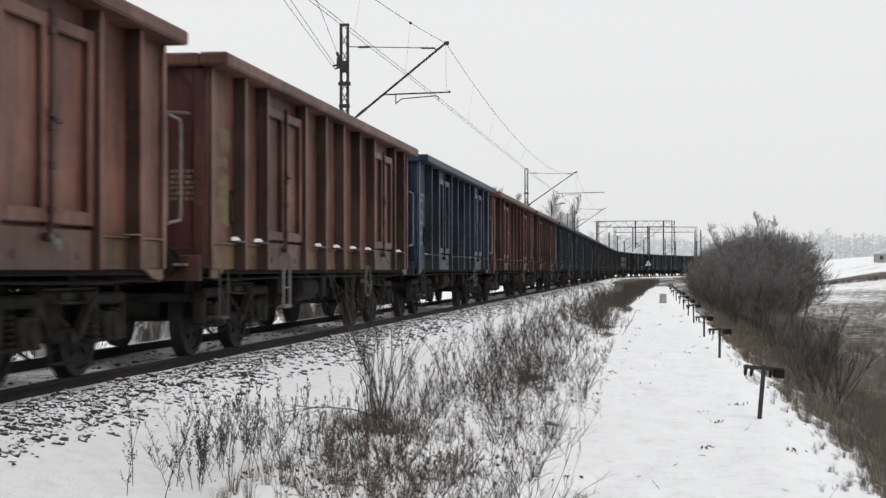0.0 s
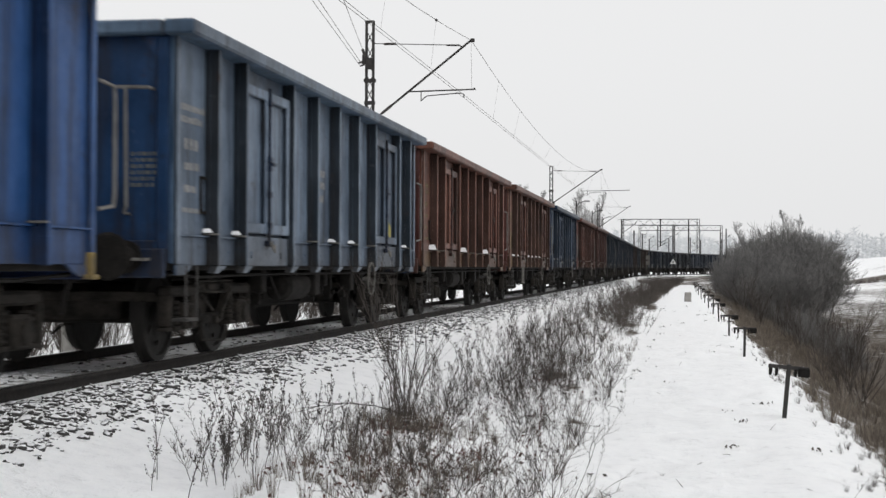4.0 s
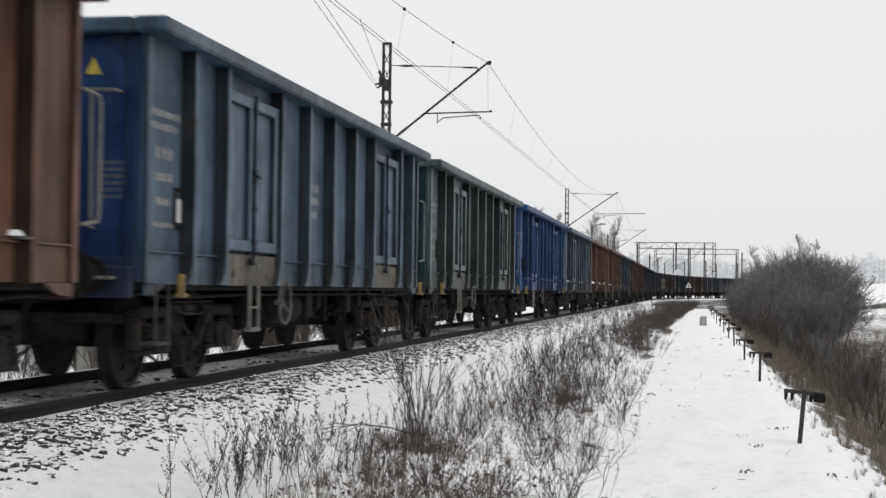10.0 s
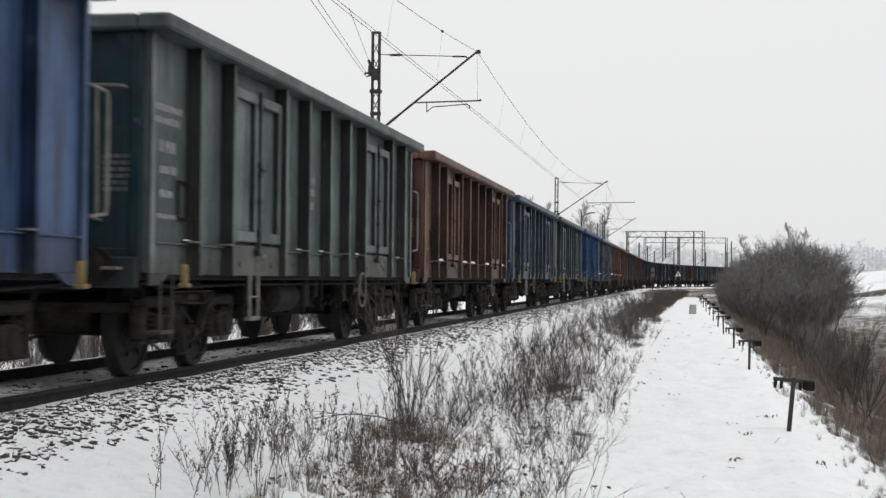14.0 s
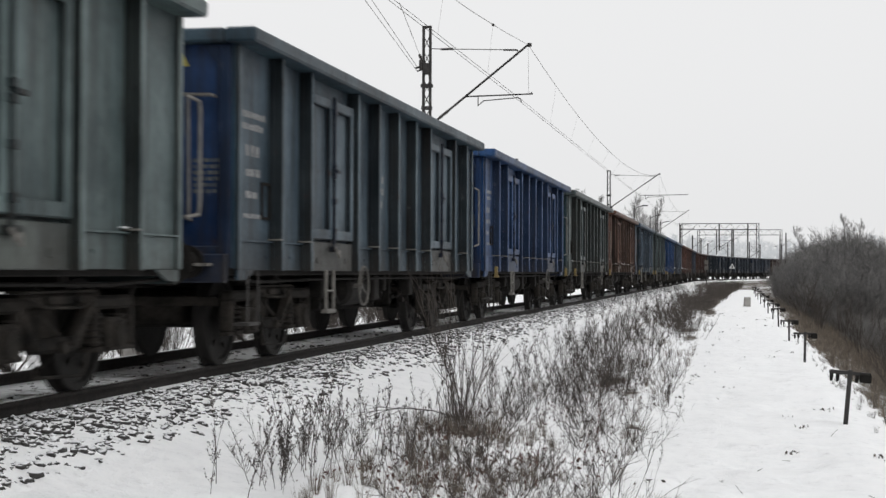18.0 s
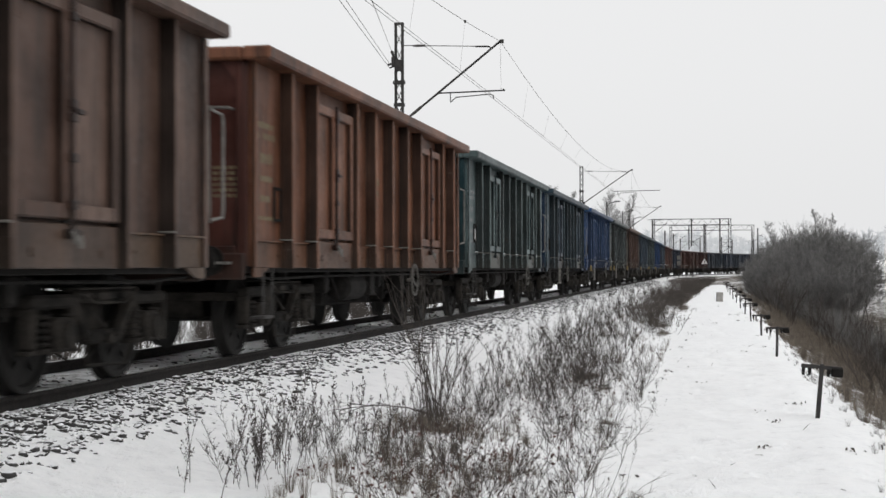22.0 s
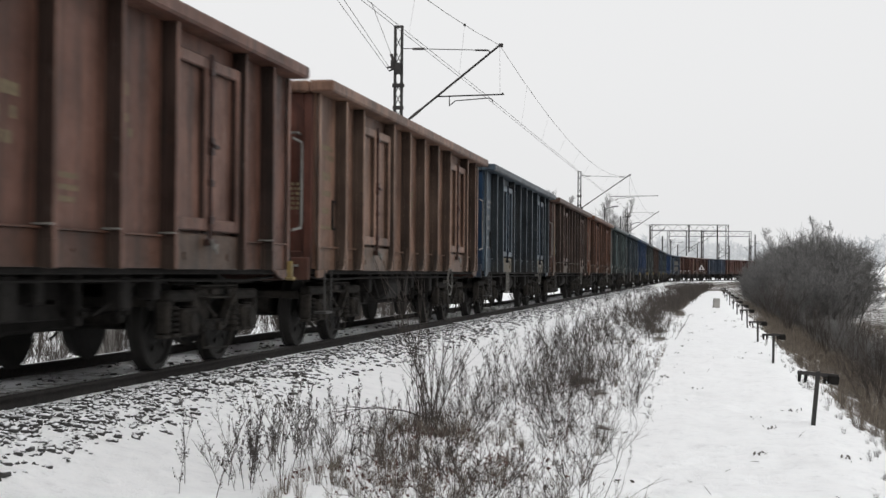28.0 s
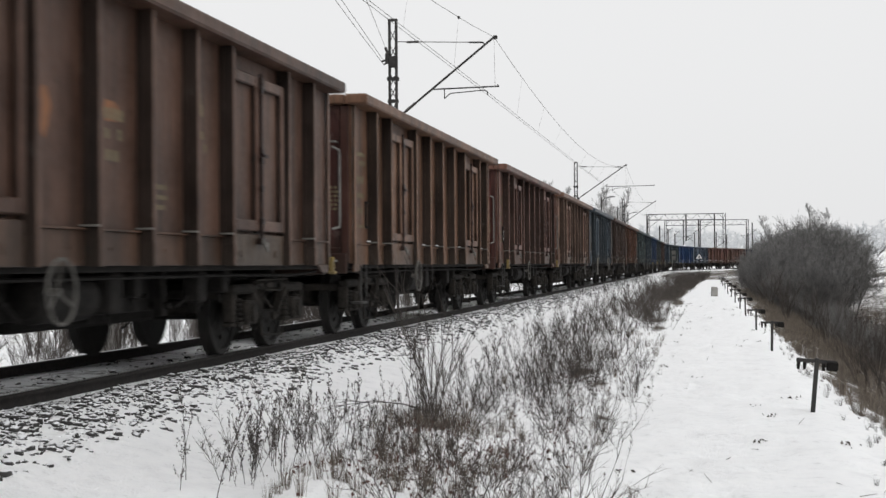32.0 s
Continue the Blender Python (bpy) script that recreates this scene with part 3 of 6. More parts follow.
def corner_rail_mesh():
    bm = bmesh.new()
    tube(bm, [(1.36, 6.316, 2.50), (1.40, 6.53, 2.47), (1.40, 6.56, 2.40), (1.40, 6.56, 1.55), (1.40, 6.53, 1.47), (1.36, 6.316, 1.44)], 0.016)
    return mesh_of("handrail", bm, M_PALE)


def step_tread_mesh():
    bm = bmesh.new()
    box(bm, 0.72, 1.12, -6.60, -6.465, 1.02, 1.05, 0.005)
    return mesh_of("step_tread", bm, M_PALE)


def corner_step_mesh():
    bm = bmesh.new()
    tube(bm, [(1.38, -6.20, 0.98), (1.38, -6.20, 0.46), (1.38, -5.88, 0.46), (1.38, -5.88, 0.98)], 0.011)
    box(bm, 1.24, 1.40, -6.20, -5.88, 0.44, 0.47, 0.006)
    return mesh_of("step", bm, M_DULL)


def side_step_mesh():
    """A stirrup: two straps bent from the sill to a flat tread, and one rung."""
    bm = bmesh.new()
    for y in (-0.155, 0.155):
        box(bm, 1.44, 1.475, y - 0.018, y + 0.018, 0.53, 0.99, 0.006)
    box(bm, 1.40, 1.49, -0.17, 0.17, 0.49, 0.535, 0.012)
    rod(bm, (1.457, -0.14, 0.75), (1.457, 0.14, 0.75), 0.010, 0.010, 6)
    return mesh_of("step", bm, M_PALE)


def ledge_snow_mesh(long, tall):
    """A small heap on the ledge in the corner of a post, highest against the post."""
    bm = bmesh.new()
    deep = 0.045 + min(0.10, tall)
    box(bm, 1.288, 1.288 + deep, -long, -0.003, 1.3075, 1.3075 + tall, 0.006)
    for v in bm.verts:
        if v.co.z > 1.3075 + tall * 0.5:
            v.co.y *= 0.55
            v.co.x -= (v.co.x - 1.288) * 0.35
        v.co += noise.noise_vector(v.co * 21) * tall * 0.12
    return mesh_of("snow_patch", bm, M_SNOW)


def cleat_mesh():
    """A short bar standing out of the sill beside a post."""
    bm = bmesh.new()
    box(bm, 1.288, 1.445, -0.045, -0.004, 1.288, 1.306, 0.004)
    return mesh_of("cleat", bm, M_PALE)


def plate(outline, x0, x1, name):
    """A flat plate of the given (y, z) outline between two planes."""
    bm = bmesh.new()
    a, b = [[bm.verts.new((x, y, z)) for y, z in outline] for x in (x0, x1)]
    bm.faces.new(a)
    bm.faces.new(b)
    n = len(outline)
    for i in range(n):
        bm.faces.new((a[i], a[(i + 1) % n], b[(i + 1) % n], b[i]))
    return mesh_of(name, bm, M_PAINT)


def gusset_mesh():
    """A curved web that spreads the foot of a post along the sill."""
    curve = [(-0.035 - 0.19 * (1 - math.sin(a)), 0.987 + 0.36 * (1 - math.cos(a))) for a in np.linspace(0, math.pi / 2, 7)]
    return plate(curve + [(-0.035, 0.987)], 1.375, 1.436, "foot_gusset")


def bracket_mesh():
    """A slanting bracket under the sill at a post's foot."""
    return plate([(0.22, 0.974), (-0.05, 0.974), (-0.17, 0.905), (-0.02, 0.90)], 1.36, 1.44, "foot_gusset")


def corner_knee_mesh(front=False):
    """The sill drops in a curve at the wagon's corner."""
    pts = [(-6.29, 0.984), (-6.29, 0.885), (-6.12, 0.885), (-6.02, 0.90), (-5.93, 0.93), (-5.80, 0.984)]
    return plate([(-y, z) for y, z in pts] if front else pts, 1.288, 1.315, "corner_knee")


def card_holder_meshes():
    bm = bmesh.new()
    for y0, y1, z0, z1 in ((-0.13, 0.13, 1.50, 1.53), (-0.13, 0.13, 1.85, 1.88), (-0.13, -0.105, 1.53, 1.85), (0.105, 0.13, 1.53, 1.85)):
        box(bm, 1.286, 1.312, y0 - 5.42, y1 - 5.42, z0, z1)
    holder = mesh_of("card_holder", bm, M_UNDER)
    bm = bmesh.new()
    box(bm, 1.296, 1.299, -5.50, -5.34, 1.56, 1.78)
    return holder, mesh_of("card", bm, M_WHITE)


def end_sign_mesh():
    bm = bmesh.new()
    v = [bm.verts.new((x, y, z)) for y in (-6.322, -6.313) for x, z in ((0.74, 2.83), (0.89, 2.83), (0.815, 2.98))]
    for f in ((0, 1, 2), (5, 4, 3), (0, 3, 4, 1), (1, 4, 5, 2), (2, 5, 3, 0)):
        bm.faces.new([v[i] for i in f])
    return mesh_of("warning_sign", bm, M_SIGNYEL)


def patch_mesh(y, z, wide, tall, seed):
    """A thin uneven patch of paint on the side sheet."""
    rnd = random.Random(seed)
    bm = bmesh.new()
    n = 12
    ring_of = []
    for x in (1.2855, 1.2885):
        rnd.seed(seed)
        ring_of.append([bm.verts.new((x, y + wide / 2 + wide / 2 * math.cos(6.2832 * i / n) * rnd.uniform(0.7, 1.15), z + tall / 2 + tall / 2 * math.sin(6.2832 * i / n) * rnd.uniform(0.7, 1.15))) for i in range(n)])
    bm.faces.new(ring_of[0])
    bm.faces.new(ring_of[1])
    for i in range(n):
        bm.faces.new((ring_of[0][i], ring_of[0][(i + 1) % n], ring_of[1][(i + 1) % n], ring_of[1][i]))
    return bm


def hook_mesh():
    bm = bmesh.new()
    box(bm, 1.45, 1.51, -0.028, 0.028, 0.90, 1.08, 0.010)
    box(bm, 1.44, 1.53, -0.06, 0.06, 0.865, 0.905, 0.01)
    return mesh_of("tie_down_hook", bm, M_YELLOW)


def handwheel_mesh():
    bm = bmesh.new()
    ring(bm, (1.56, 0, 0.80), (1, 0, 0), 0.235, 0.013, 28, 6)
    for a in (90, 210, 330):
        c, s = 0.23 * math.cos(radians(a)), 0.23 * math.sin(radians(a))
        rod(bm, (1.56, c, 0.80 + s), (1.52, 0, 0.80), 0.010, 0.012, 6)
    rod(bm, (1.44, 0, 0.80), (1.545, 0, 0.80), 0.024, 0.03, 8)
    return mesh_of("handbrake_wheel", bm, M_RIM)


def underframe_mesh():
    bm = bmesh.new()
    box(bm, -0.20, 0.20, -6.4, 6.4, 0.80, 1.13, 0.01)
    for sgn in (-1, 1):
        x0, x1 = sorted((sgn * 1.12, sgn * 1.24))
        box(bm, x0, x1, -6.38, 6.38, 0.93, 1.139, 0.01)
    for y in (-4.5, -2.6, -1.1, 0.4, 1.9, 2.9, 4.5):
        box(bm, -1.12, 1.12, y - 0.07, y + 0.07, 0.85, 1.13)
    for y in (-1.6, 1.2):
        rod(bm, (0.9, y, 0.70), (-0.3, y + 0.3, 0.74), 0.02, 0.02, 6)
    rod(bm, (0.62, -4.2, 0.62), (0.62, 4.2, 0.62), 0.022, 0.022, 6)
    rod(bm, (-0.2, -2.4, 0.52), (0.1, 2.4, 0.52), 0.03, 0.03, 6)
    box(bm, 0.72, 0.80, -1.9, 1.7, 0.55, 0.93, 0.01)
    box(bm, -0.45, 0.40, -2.5, -0.61, 0.52, 0.80, 0.03)
    box(bm, -0.45, 0.40, -0.6, 2.7, 0.42, 0.80, 0.03)
    box(bm, -0.98, -0.85, -2.2, 2.6, 0.52, 0.93, 0.02)
    for y in (-2.2, -0.2, 1.5, 2.4):
        box(bm, 0.85, 0.95, y - 0.06, y + 0.06, 0.50, 0.93, 0.01)
        rod(bm, (1.0, y, 0.6), (-0.9, y + 0.15, 0.6), 0.035, 0.035, 6)
    tube(bm, [(1.17, -6.2, 0.90), (1.17, -5.2, 0.86), (1.15, -3.0, 0.88), (1.15, 2.9, 0.88), (1.17, 5.2, 0.86), (1.17, 6.2, 0.90)], 0.018, 5)
    for y, w, z in ((-2.75, 0.10, 0.66), (-0.15, 0.14, 0.58), (0.35, 0.07, 0.70), (2.0, 0.12, 0.62), (2.7, 0.08, 0.70)):
        box(bm, 0.98, 1.16, y - w, y + w, z, 0.93, 0.02)
        rod(bm, (1.08, y, z), (1.08, y + 0.05, z - 0.10), 0.03, 0.015, 6)
    rod(bm, (1.10, -2.4, 0.92), (1.05, -1.7, 0.56), 0.014, 0.014, 6)
    rod(bm, (1.10, 2.5, 0.90), (1.02, 1.6, 0.58), 0.014, 0.014, 6)
    return mesh_of("underframe", bm, M_UNDER)


def reservoir_mesh():
    bm = bmesh.new()
    lathe(bm, [(-0.55, 0.05), (-0.53, 0.14), (-0.45, 0.19), (0.45, 0.19), (0.53, 0.14), (0.55, 0.05)], 16, "Y")
    return mesh_of("air_reservoir", bm, M_UNDER)


def bars_mesh(rows, mat, seed):
    """Worn markings as plain bars: rows of (y0, y1, z0, z1) on a side sheet."""
    rnd = random.Random(seed)
    bm = bmesh.new()
    for y0, y1, z0, z1, n in rows:
        w = (y1 - y0) / n
        for i in range(n):
            if rnd.random() < 0.9:
                box(bm, 1.2855, 1.289, y0 + i * w, y0 + i * w + w * rnd.uniform(0.55, 0.85), z0, z1 - rnd.uniform(0, 0.2) * (z1 - z0))
    return mesh_of("lettering", bm, mat)


def end_bars_mesh(mat, seed):
    """Worn lines of markings on the end sheet."""
    rnd = random.Random(seed + 40)
    bm = bmesh.new()
    for i in range(6):
        z, x = 2.05 - i * 0.06, 0.86
        while x < 1.10:
            w = rnd.uniform(0.02, 0.06)
            box(bm, x, min(x + w, 1.12), -6.3135, -6.3105, z - 0.018, z + 0.018)
            x += w + rnd.uniform(0.012, 0.03)
    return mesh_of("lettering", bm, mat)


def build_wagon(posts):
    w = new("freight_wagon")
    part("floor", wagon_floor_mesh(), None, w)
    sheet, end = side_sheet_mesh(), end_sheet_mesh()
    part("end_sheet", end, None, w)
    part("end_sheet", end, None, w).matrix_basis = Matrix.Rotation(math.pi, 4, "Z")
    part("top_chord", chord_mesh(), None, w)
    inward = Matrix.Translation((-0.06, 0, 0))
    sheet.transform(inward)
    part("side_sheet", sheet, None, w)
    part("side_sheet", mirrored(sheet, "side_sheet"), None, w)
    mid, corner = post_mesh(), post_mesh(0.045, 1.395, True)
    sill, flap = sill_mesh(), flap_mesh()
    leaf, lock = door_leaf_mesh(0.90), door_lock_mesh()
    grip = door_handle_mesh()
    for me in (mid, corner, sill, flap, leaf, lock, grip):
        me.transform(inward)
    midl, cornerl = mirrored(mid, "post"), mirrored(corner, "post")
    sides = ((mid, corner, sill, flap, leaf, lock), (midl, cornerl, mirrored(sill, "sill"), mirrored(flap, "flap"), mirrored(leaf, "door_leaf"), mirrored(lock, "door_lock")))
    for p_mid, p_corner, p_sill, p_flap, p_leaf, p_lock in sides:
        for i, u in enumerate(posts):
            part("post", p_corner if i in (0, len(posts) - 1) else p_mid, None, w).location.y = u - 6.4
        part("sill", p_sill, None, w)
        for a, b in ((posts[2], posts[3]), (posts[7], posts[8])):
            c = (a + b) / 2 - 6.4
            for e in (-0.462, 0.462):
                part("door_leaf", p_leaf, None, w).location.y = c + e
            bolt = part("door_lock", p_lock, None, w)
            bolt.location.y = c
            if p_lock is lock:
                part("door_handle", grip, None, bolt, "pale worn lever")
            part("flap", p_flap, None, w, "stained drop flap below the doors").location.y = c
    rib, head, rail, cstep = end_rib_mesh(), headstock_mesh(), handrail_mesh(), corner_step_mesh()
    turn = Matrix.Rotation(math.pi, 4, "Z")
    for me, nm in ((rib, "end_rib"), (head, "headstock"), (rail, "handrail"), (cstep, "step"), (corner_rail_mesh(), "handrail"), (step_tread_mesh(), "step_tread"), (hose_mesh(), "hose")):
        part(nm, me, None, w)
        part(nm, me, None, w).matrix_basis = turn
    buf = buffer_mesh()
    for e in (-1, 1):
        for x in (-0.875, 0.875):
            b = part("buffer", buf, None, w)
            b.matrix_basis = pose(x, e * 6.462, 1.06, 0, 0, 0 if e > 0 else 180)
    part("underframe", underframe_mesh(), None, w)
    res = reservoir_mesh()
    part("air_reservoir", res, None, w).location = (0.95, -0.9, 0.72)
    part("handbrake_wheel", handwheel_mesh(), None, w, "spoked handbrake wheel").location.y = WHEEL_AT
    frame_me, axle_me, spring, wheels = bogie_frame_mesh(), axle_box_mesh(), spring_mesh(), wheelset_mesh()
    axle_l, spring_l = mirrored(axle_me, "axle_box"), mirrored(spring, "spring")
    for y in (-4.5, 4.5):
        b = part("bogie", frame_me, None, w)
        b.location.y = y
        for e in (-0.9, 0.9):
            ws = part("wheelset", wheels, None, b)
            ws.location = (0, e, 0.46)
            for m1, m2 in ((axle_me, spring), (axle_l, spring_l)):
                part("axle_box", m1, None, b).location.y = e
                for f in (-0.235, 0.235):
                    part("spring", m2, None, b).location.y = e + f
    return w


BROWN, RUST, ORANGE, TAN, MAROON = (0.060, 0.021, 0.015), (0.068, 0.021, 0.014), (0.105, 0.034, 0.018), (0.100, 0.044, 0.027), (0.045, 0.015, 0.012)
ROYAL, BLUE, SLATE, TEAL, GREEN, DARK = (0.005, 0.022, 0.085), (0.008, 0.024, 0.058), (0.012, 0.026, 0.046), (0.010, 0.026, 0.032), (0.017, 0.029, 0.032), (0.016, 0.021, 0.023)
TINTS = {"BROWN": "weathered brown", "RUST": "rusty red-brown", "ORANGE": "faded orange-brown", "TAN": "bleached tan-brown", "MAROON": "dark maroon-brown", "ROYAL": "royal blue", "BLUE": "faded blue", "SLATE": "bleached grey-blue", "TEAL": "dark teal", "GREEN": "faded grey-green", "DARK": "dark grey-green"}
COLOURS = dict(BROWN=BROWN, RUST=RUST, ORANGE=ORANGE, TAN=TAN, MAROON=MAROON, ROYAL=ROYAL, BLUE=BLUE, SLATE=SLATE, TEAL=TEAL, GREEN=GREEN, DARK=DARK)
# from the head of the train to its tail; wagon 0 is the one beside the camera at the start
ORDER = {-20: "BLUE", -19: "BLUE", -18: "BROWN", -17: "BLUE", -16: "BLUE", -15: "BLUE", -14: "DARK", -13: "BLUE", -12: "BLUE", -11: "MAROON", -10: "BLUE", -9: "MAROON", -8: "BLUE", -7: "BLUE",
         -6: "BLUE", -5: "BLUE", -4: "MAROON", -3: "RUST", -2: "BLUE", -1: "BROWN", 0: "BROWN", 1: "SLATE", 2: "ROYAL", 3: "GREEN", 4: "SLATE", 5: "RUST", 6: "GREEN", 7: "BLUE",
         8: "SLATE", 9: "GREEN", 10: "ORANGE", 11: "BROWN", 12: "SLATE", 13: "TAN", 14: "RUST", 15: "TAN", 16: "BROWN", 17: "BROWN", 18: "BLUE"}
SHIFT = {-1: 0.0, 0: -0.1, 1: 0.36, 2: -0.22, 3: 0.05, 4: 0.18, 5: 0.14, 6: 0.18, 7: 0.15, 8: 0.18, 9: 0.11, 10: 0.25, 11: 0.17, 12: 0.14, 13: 0.33, 14: 0.45, 15: 0.20, 16: 0.24, 17: 0.2}

# near wagons: bleached outward tone with sheen painted in, deep tone for rib sides
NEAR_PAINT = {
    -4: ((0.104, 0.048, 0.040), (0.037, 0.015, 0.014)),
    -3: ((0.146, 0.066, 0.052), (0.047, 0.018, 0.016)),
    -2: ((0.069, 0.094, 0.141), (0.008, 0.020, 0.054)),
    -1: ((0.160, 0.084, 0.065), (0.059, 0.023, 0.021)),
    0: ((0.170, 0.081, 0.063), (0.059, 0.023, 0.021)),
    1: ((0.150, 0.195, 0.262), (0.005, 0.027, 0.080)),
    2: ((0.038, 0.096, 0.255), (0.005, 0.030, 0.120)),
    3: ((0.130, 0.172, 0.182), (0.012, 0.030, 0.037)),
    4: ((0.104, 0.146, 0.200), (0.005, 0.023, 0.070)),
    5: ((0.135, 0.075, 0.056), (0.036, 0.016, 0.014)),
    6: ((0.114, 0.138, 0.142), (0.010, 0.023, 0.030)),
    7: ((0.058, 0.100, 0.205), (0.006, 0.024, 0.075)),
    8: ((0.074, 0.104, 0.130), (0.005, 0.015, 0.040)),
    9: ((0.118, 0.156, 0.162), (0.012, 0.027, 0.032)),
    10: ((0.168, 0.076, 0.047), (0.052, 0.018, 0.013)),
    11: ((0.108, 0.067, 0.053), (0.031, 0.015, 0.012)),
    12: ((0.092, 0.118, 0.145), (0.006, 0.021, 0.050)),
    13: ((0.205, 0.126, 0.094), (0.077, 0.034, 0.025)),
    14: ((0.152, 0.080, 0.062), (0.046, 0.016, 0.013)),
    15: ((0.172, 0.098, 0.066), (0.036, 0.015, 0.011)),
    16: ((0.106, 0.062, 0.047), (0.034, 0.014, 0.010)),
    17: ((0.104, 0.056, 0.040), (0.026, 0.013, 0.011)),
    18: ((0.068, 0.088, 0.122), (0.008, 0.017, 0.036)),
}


END_PAINT = {2: (0.006, 0.036, 0.145), 4: (0.007, 0.030, 0.105), 8: (0.008, 0.026, 0.078), 11: (0.050, 0.019, 0.016), 14: (0.105, 0.032, 0.026), 15: (0.055, 0.020, 0.017), 16: (0.050, 0.020, 0.017)}


def build_train():
    protos = {False: build_wagon(POSTS_CLOSE), True: build_wagon(POSTS_WIDE)}
    first = {False: -20, True: -19}
    rnd = random.Random(4)
    near_rows = [(-6.12, -5.38, 2.50, 2.57, 7), (-6.12, -5.45, 2.38, 2.45, 6), (-6.0, -5.55, 2.12, 2.24, 3), (-6.0, -5.55, 1.92, 2.0, 3), (-6.0, -5.6, 1.70, 1.78, 2), (-6.05, -5.5, 1.50, 1.55, 5)]
    mid_rows = [(-0.82, -0.28, 2.18, 2.28, 4), (-0.82, -0.28, 2.02, 2.12, 4), (-0.82, -0.35, 1.84, 1.94, 3), (0.3, 0.72, 1.66, 1.71, 5), (0.3, 0.72, 1.57, 1.62, 5), (0.3, 0.66, 1.48, 1.53, 4)]
    mark_rows = [(1.38, 1.66, 2.52, 2.66, 1), (1.46, 1.74, 2.42, 2.54, 1), (1.25, 1.82, 2.20, 2.29, 5), (1.45, 1.80, 2.08, 2.16, 3)]
    sets = [[bars_mesh(rows, mat, i) for rows in (near_rows, mid_rows, mark_rows)] + [end_bars_mesh(M_LETTER_END if i == 0 else mat, i)] for i, mat in enumerate((M_LETTER, M_LETTER_Y))]
    wagons = {}
    for k, tint in ORDER.items():
        wide = k in WIDE_MAKE
        w = protos[wide] if k == first[wide] else copy_thing(protos[wide], Matrix())
        wagons[k] = w
        col = COLOURS[tint]
        tagged(w, TINTS[tint] + " open-top steel freight wagon on the track", "freight wagon", "wagons of the train")
        warm = tint in ("BROWN", "RUST", "ORANGE", "TAN", "MAROON")
        pale_lift = (0.050, 0.034, 0.029) if warm else (0.036, 0.044, 0.056)
        own = [(c * 0.7 + sum(col) * 0.08) * rnd.uniform(0.6, 0.8) for c in col]
        paled = [a * 0.6 + b * 0.9 for a, b in zip(own, pale_lift)]
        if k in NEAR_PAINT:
            paled, own = NEAR_PAINT[k]
        if warm:
            own = [own[0] * 1.04, own[1] * 0.86, own[2] * 0.84]
        for o in w.children:
            if o.name.startswith("handbrake_wheel"):
                o.location.z = 0.10 if k == 12 else 0.0
                o.location.y = {2: -2.4, 4: -2.7, 8: -2.4, 14: -2.4, 15: -2.98, 16: -2.08, 12: 1.89, 1: 1.5, 9: 1.27, 3: -2.5, 13: 1.72, 5: 1.7, 10: 1.0, 6: 1.4, 0: 1.42}.get(k, WHEEL_AT)
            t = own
            side_shade = 1.0
            shell = [p + 0.86 * (max(p, 0.97 * (q - 0.012)) - p) for p, q in zip(own, paled)]
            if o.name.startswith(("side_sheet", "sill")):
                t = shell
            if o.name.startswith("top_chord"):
                t = shell if warm else [c * 0.68 for c in paled]
            # post fronts lifted, narrow sides dimmed: light by facing, put into the colour
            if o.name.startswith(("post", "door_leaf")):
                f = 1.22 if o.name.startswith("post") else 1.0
                t = [p + f * (q - p) for p, q in zip(own, paled)]
                side_shade = max(0.10, min(0.8, 0.75 * sum(own) / sum(t)))
            if o.name.startswith("door_leaf") and rnd.random() < 0.3:
                f = rnd.uniform(0.7, 1.2)
                t = [c * f for c in shell]
            if o.name.startswith("sill") and warm:
                f = 0.75 if k in (0, -1) else rnd.uniform(0.0, 0.35)
                t = [a * (1 - f) + b * f for a, b in zip(shell, (0.165, 0.108, 0.058))]
            if o.name.startswith("door_lock"):
                t = [c * 0.45 for c in own]
            if o.name.startswith("end_sheet"):
                t = END_PAINT.get(k, own)
            if o.name.startswith("flap"):
                f = {2: 0.05, 4: 0.8, 8: 0.6, 12: 0.95}.get(k, rnd.uniform(0.1, 0.6))
                t = [a * (1 - f) + b * f for a, b in zip(shell, (0.130, 0.106, 0.066) if k in (4, 12) else (0.060, 0.050, 0.034))]
            o.color = (*t, side_shade)
    thin, drift, heap = ledge_snow_mesh(0.09, 0.016), ledge_snow_mesh(0.09, 0.05), ledge_snow_mesh(0.11, 0.10)
    cleat = cleat_mesh()
    for k in range(-4, 18):
        posts = POSTS_WIDE if k in WIDE_MAKE else POSTS_CLOSE
        for u in (posts[1], posts[2], *posts[4:8], posts[9]):
            place = u - 6.4 - 0.032
            if k not in (3, 4, 12, 13):
                part("cleat", cleat, None, wagons[k], "pale worn cleat beside the post foot").location.y = place
            if k in (-3, -2, -1, 0, 1, 5, 6, 9, 15) and rnd.random() < 0.62:
                part("snow_patch", heap if k == 0 else (drift if k in (-1, 1, 5) else thin), None, wagons[k], "snow lying on the ledge").location.y = place
    gusset, bracket = gusset_mesh(), bracket_mesh()
    for k in (1, 3, 4, 13):
        for u in POSTS_WIDE[1:-1]:
            g = part("foot_gusset", bracket if k == 1 else gusset, None, wagons[k])
            g.location.y = u - 6.4
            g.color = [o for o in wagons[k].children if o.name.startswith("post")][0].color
    knee = corner_knee_mesh()
    for k in range(-4, 18):
        for e in (0, 1):
            g = part("corner_knee", knee if e == 0 else corner_knee_mesh(True), None, wagons[k])
            g.color = [o for o in wagons[k].children if o.name.startswith("sill")][0].color
    hook, ladder = hook_mesh(), side_step_mesh()
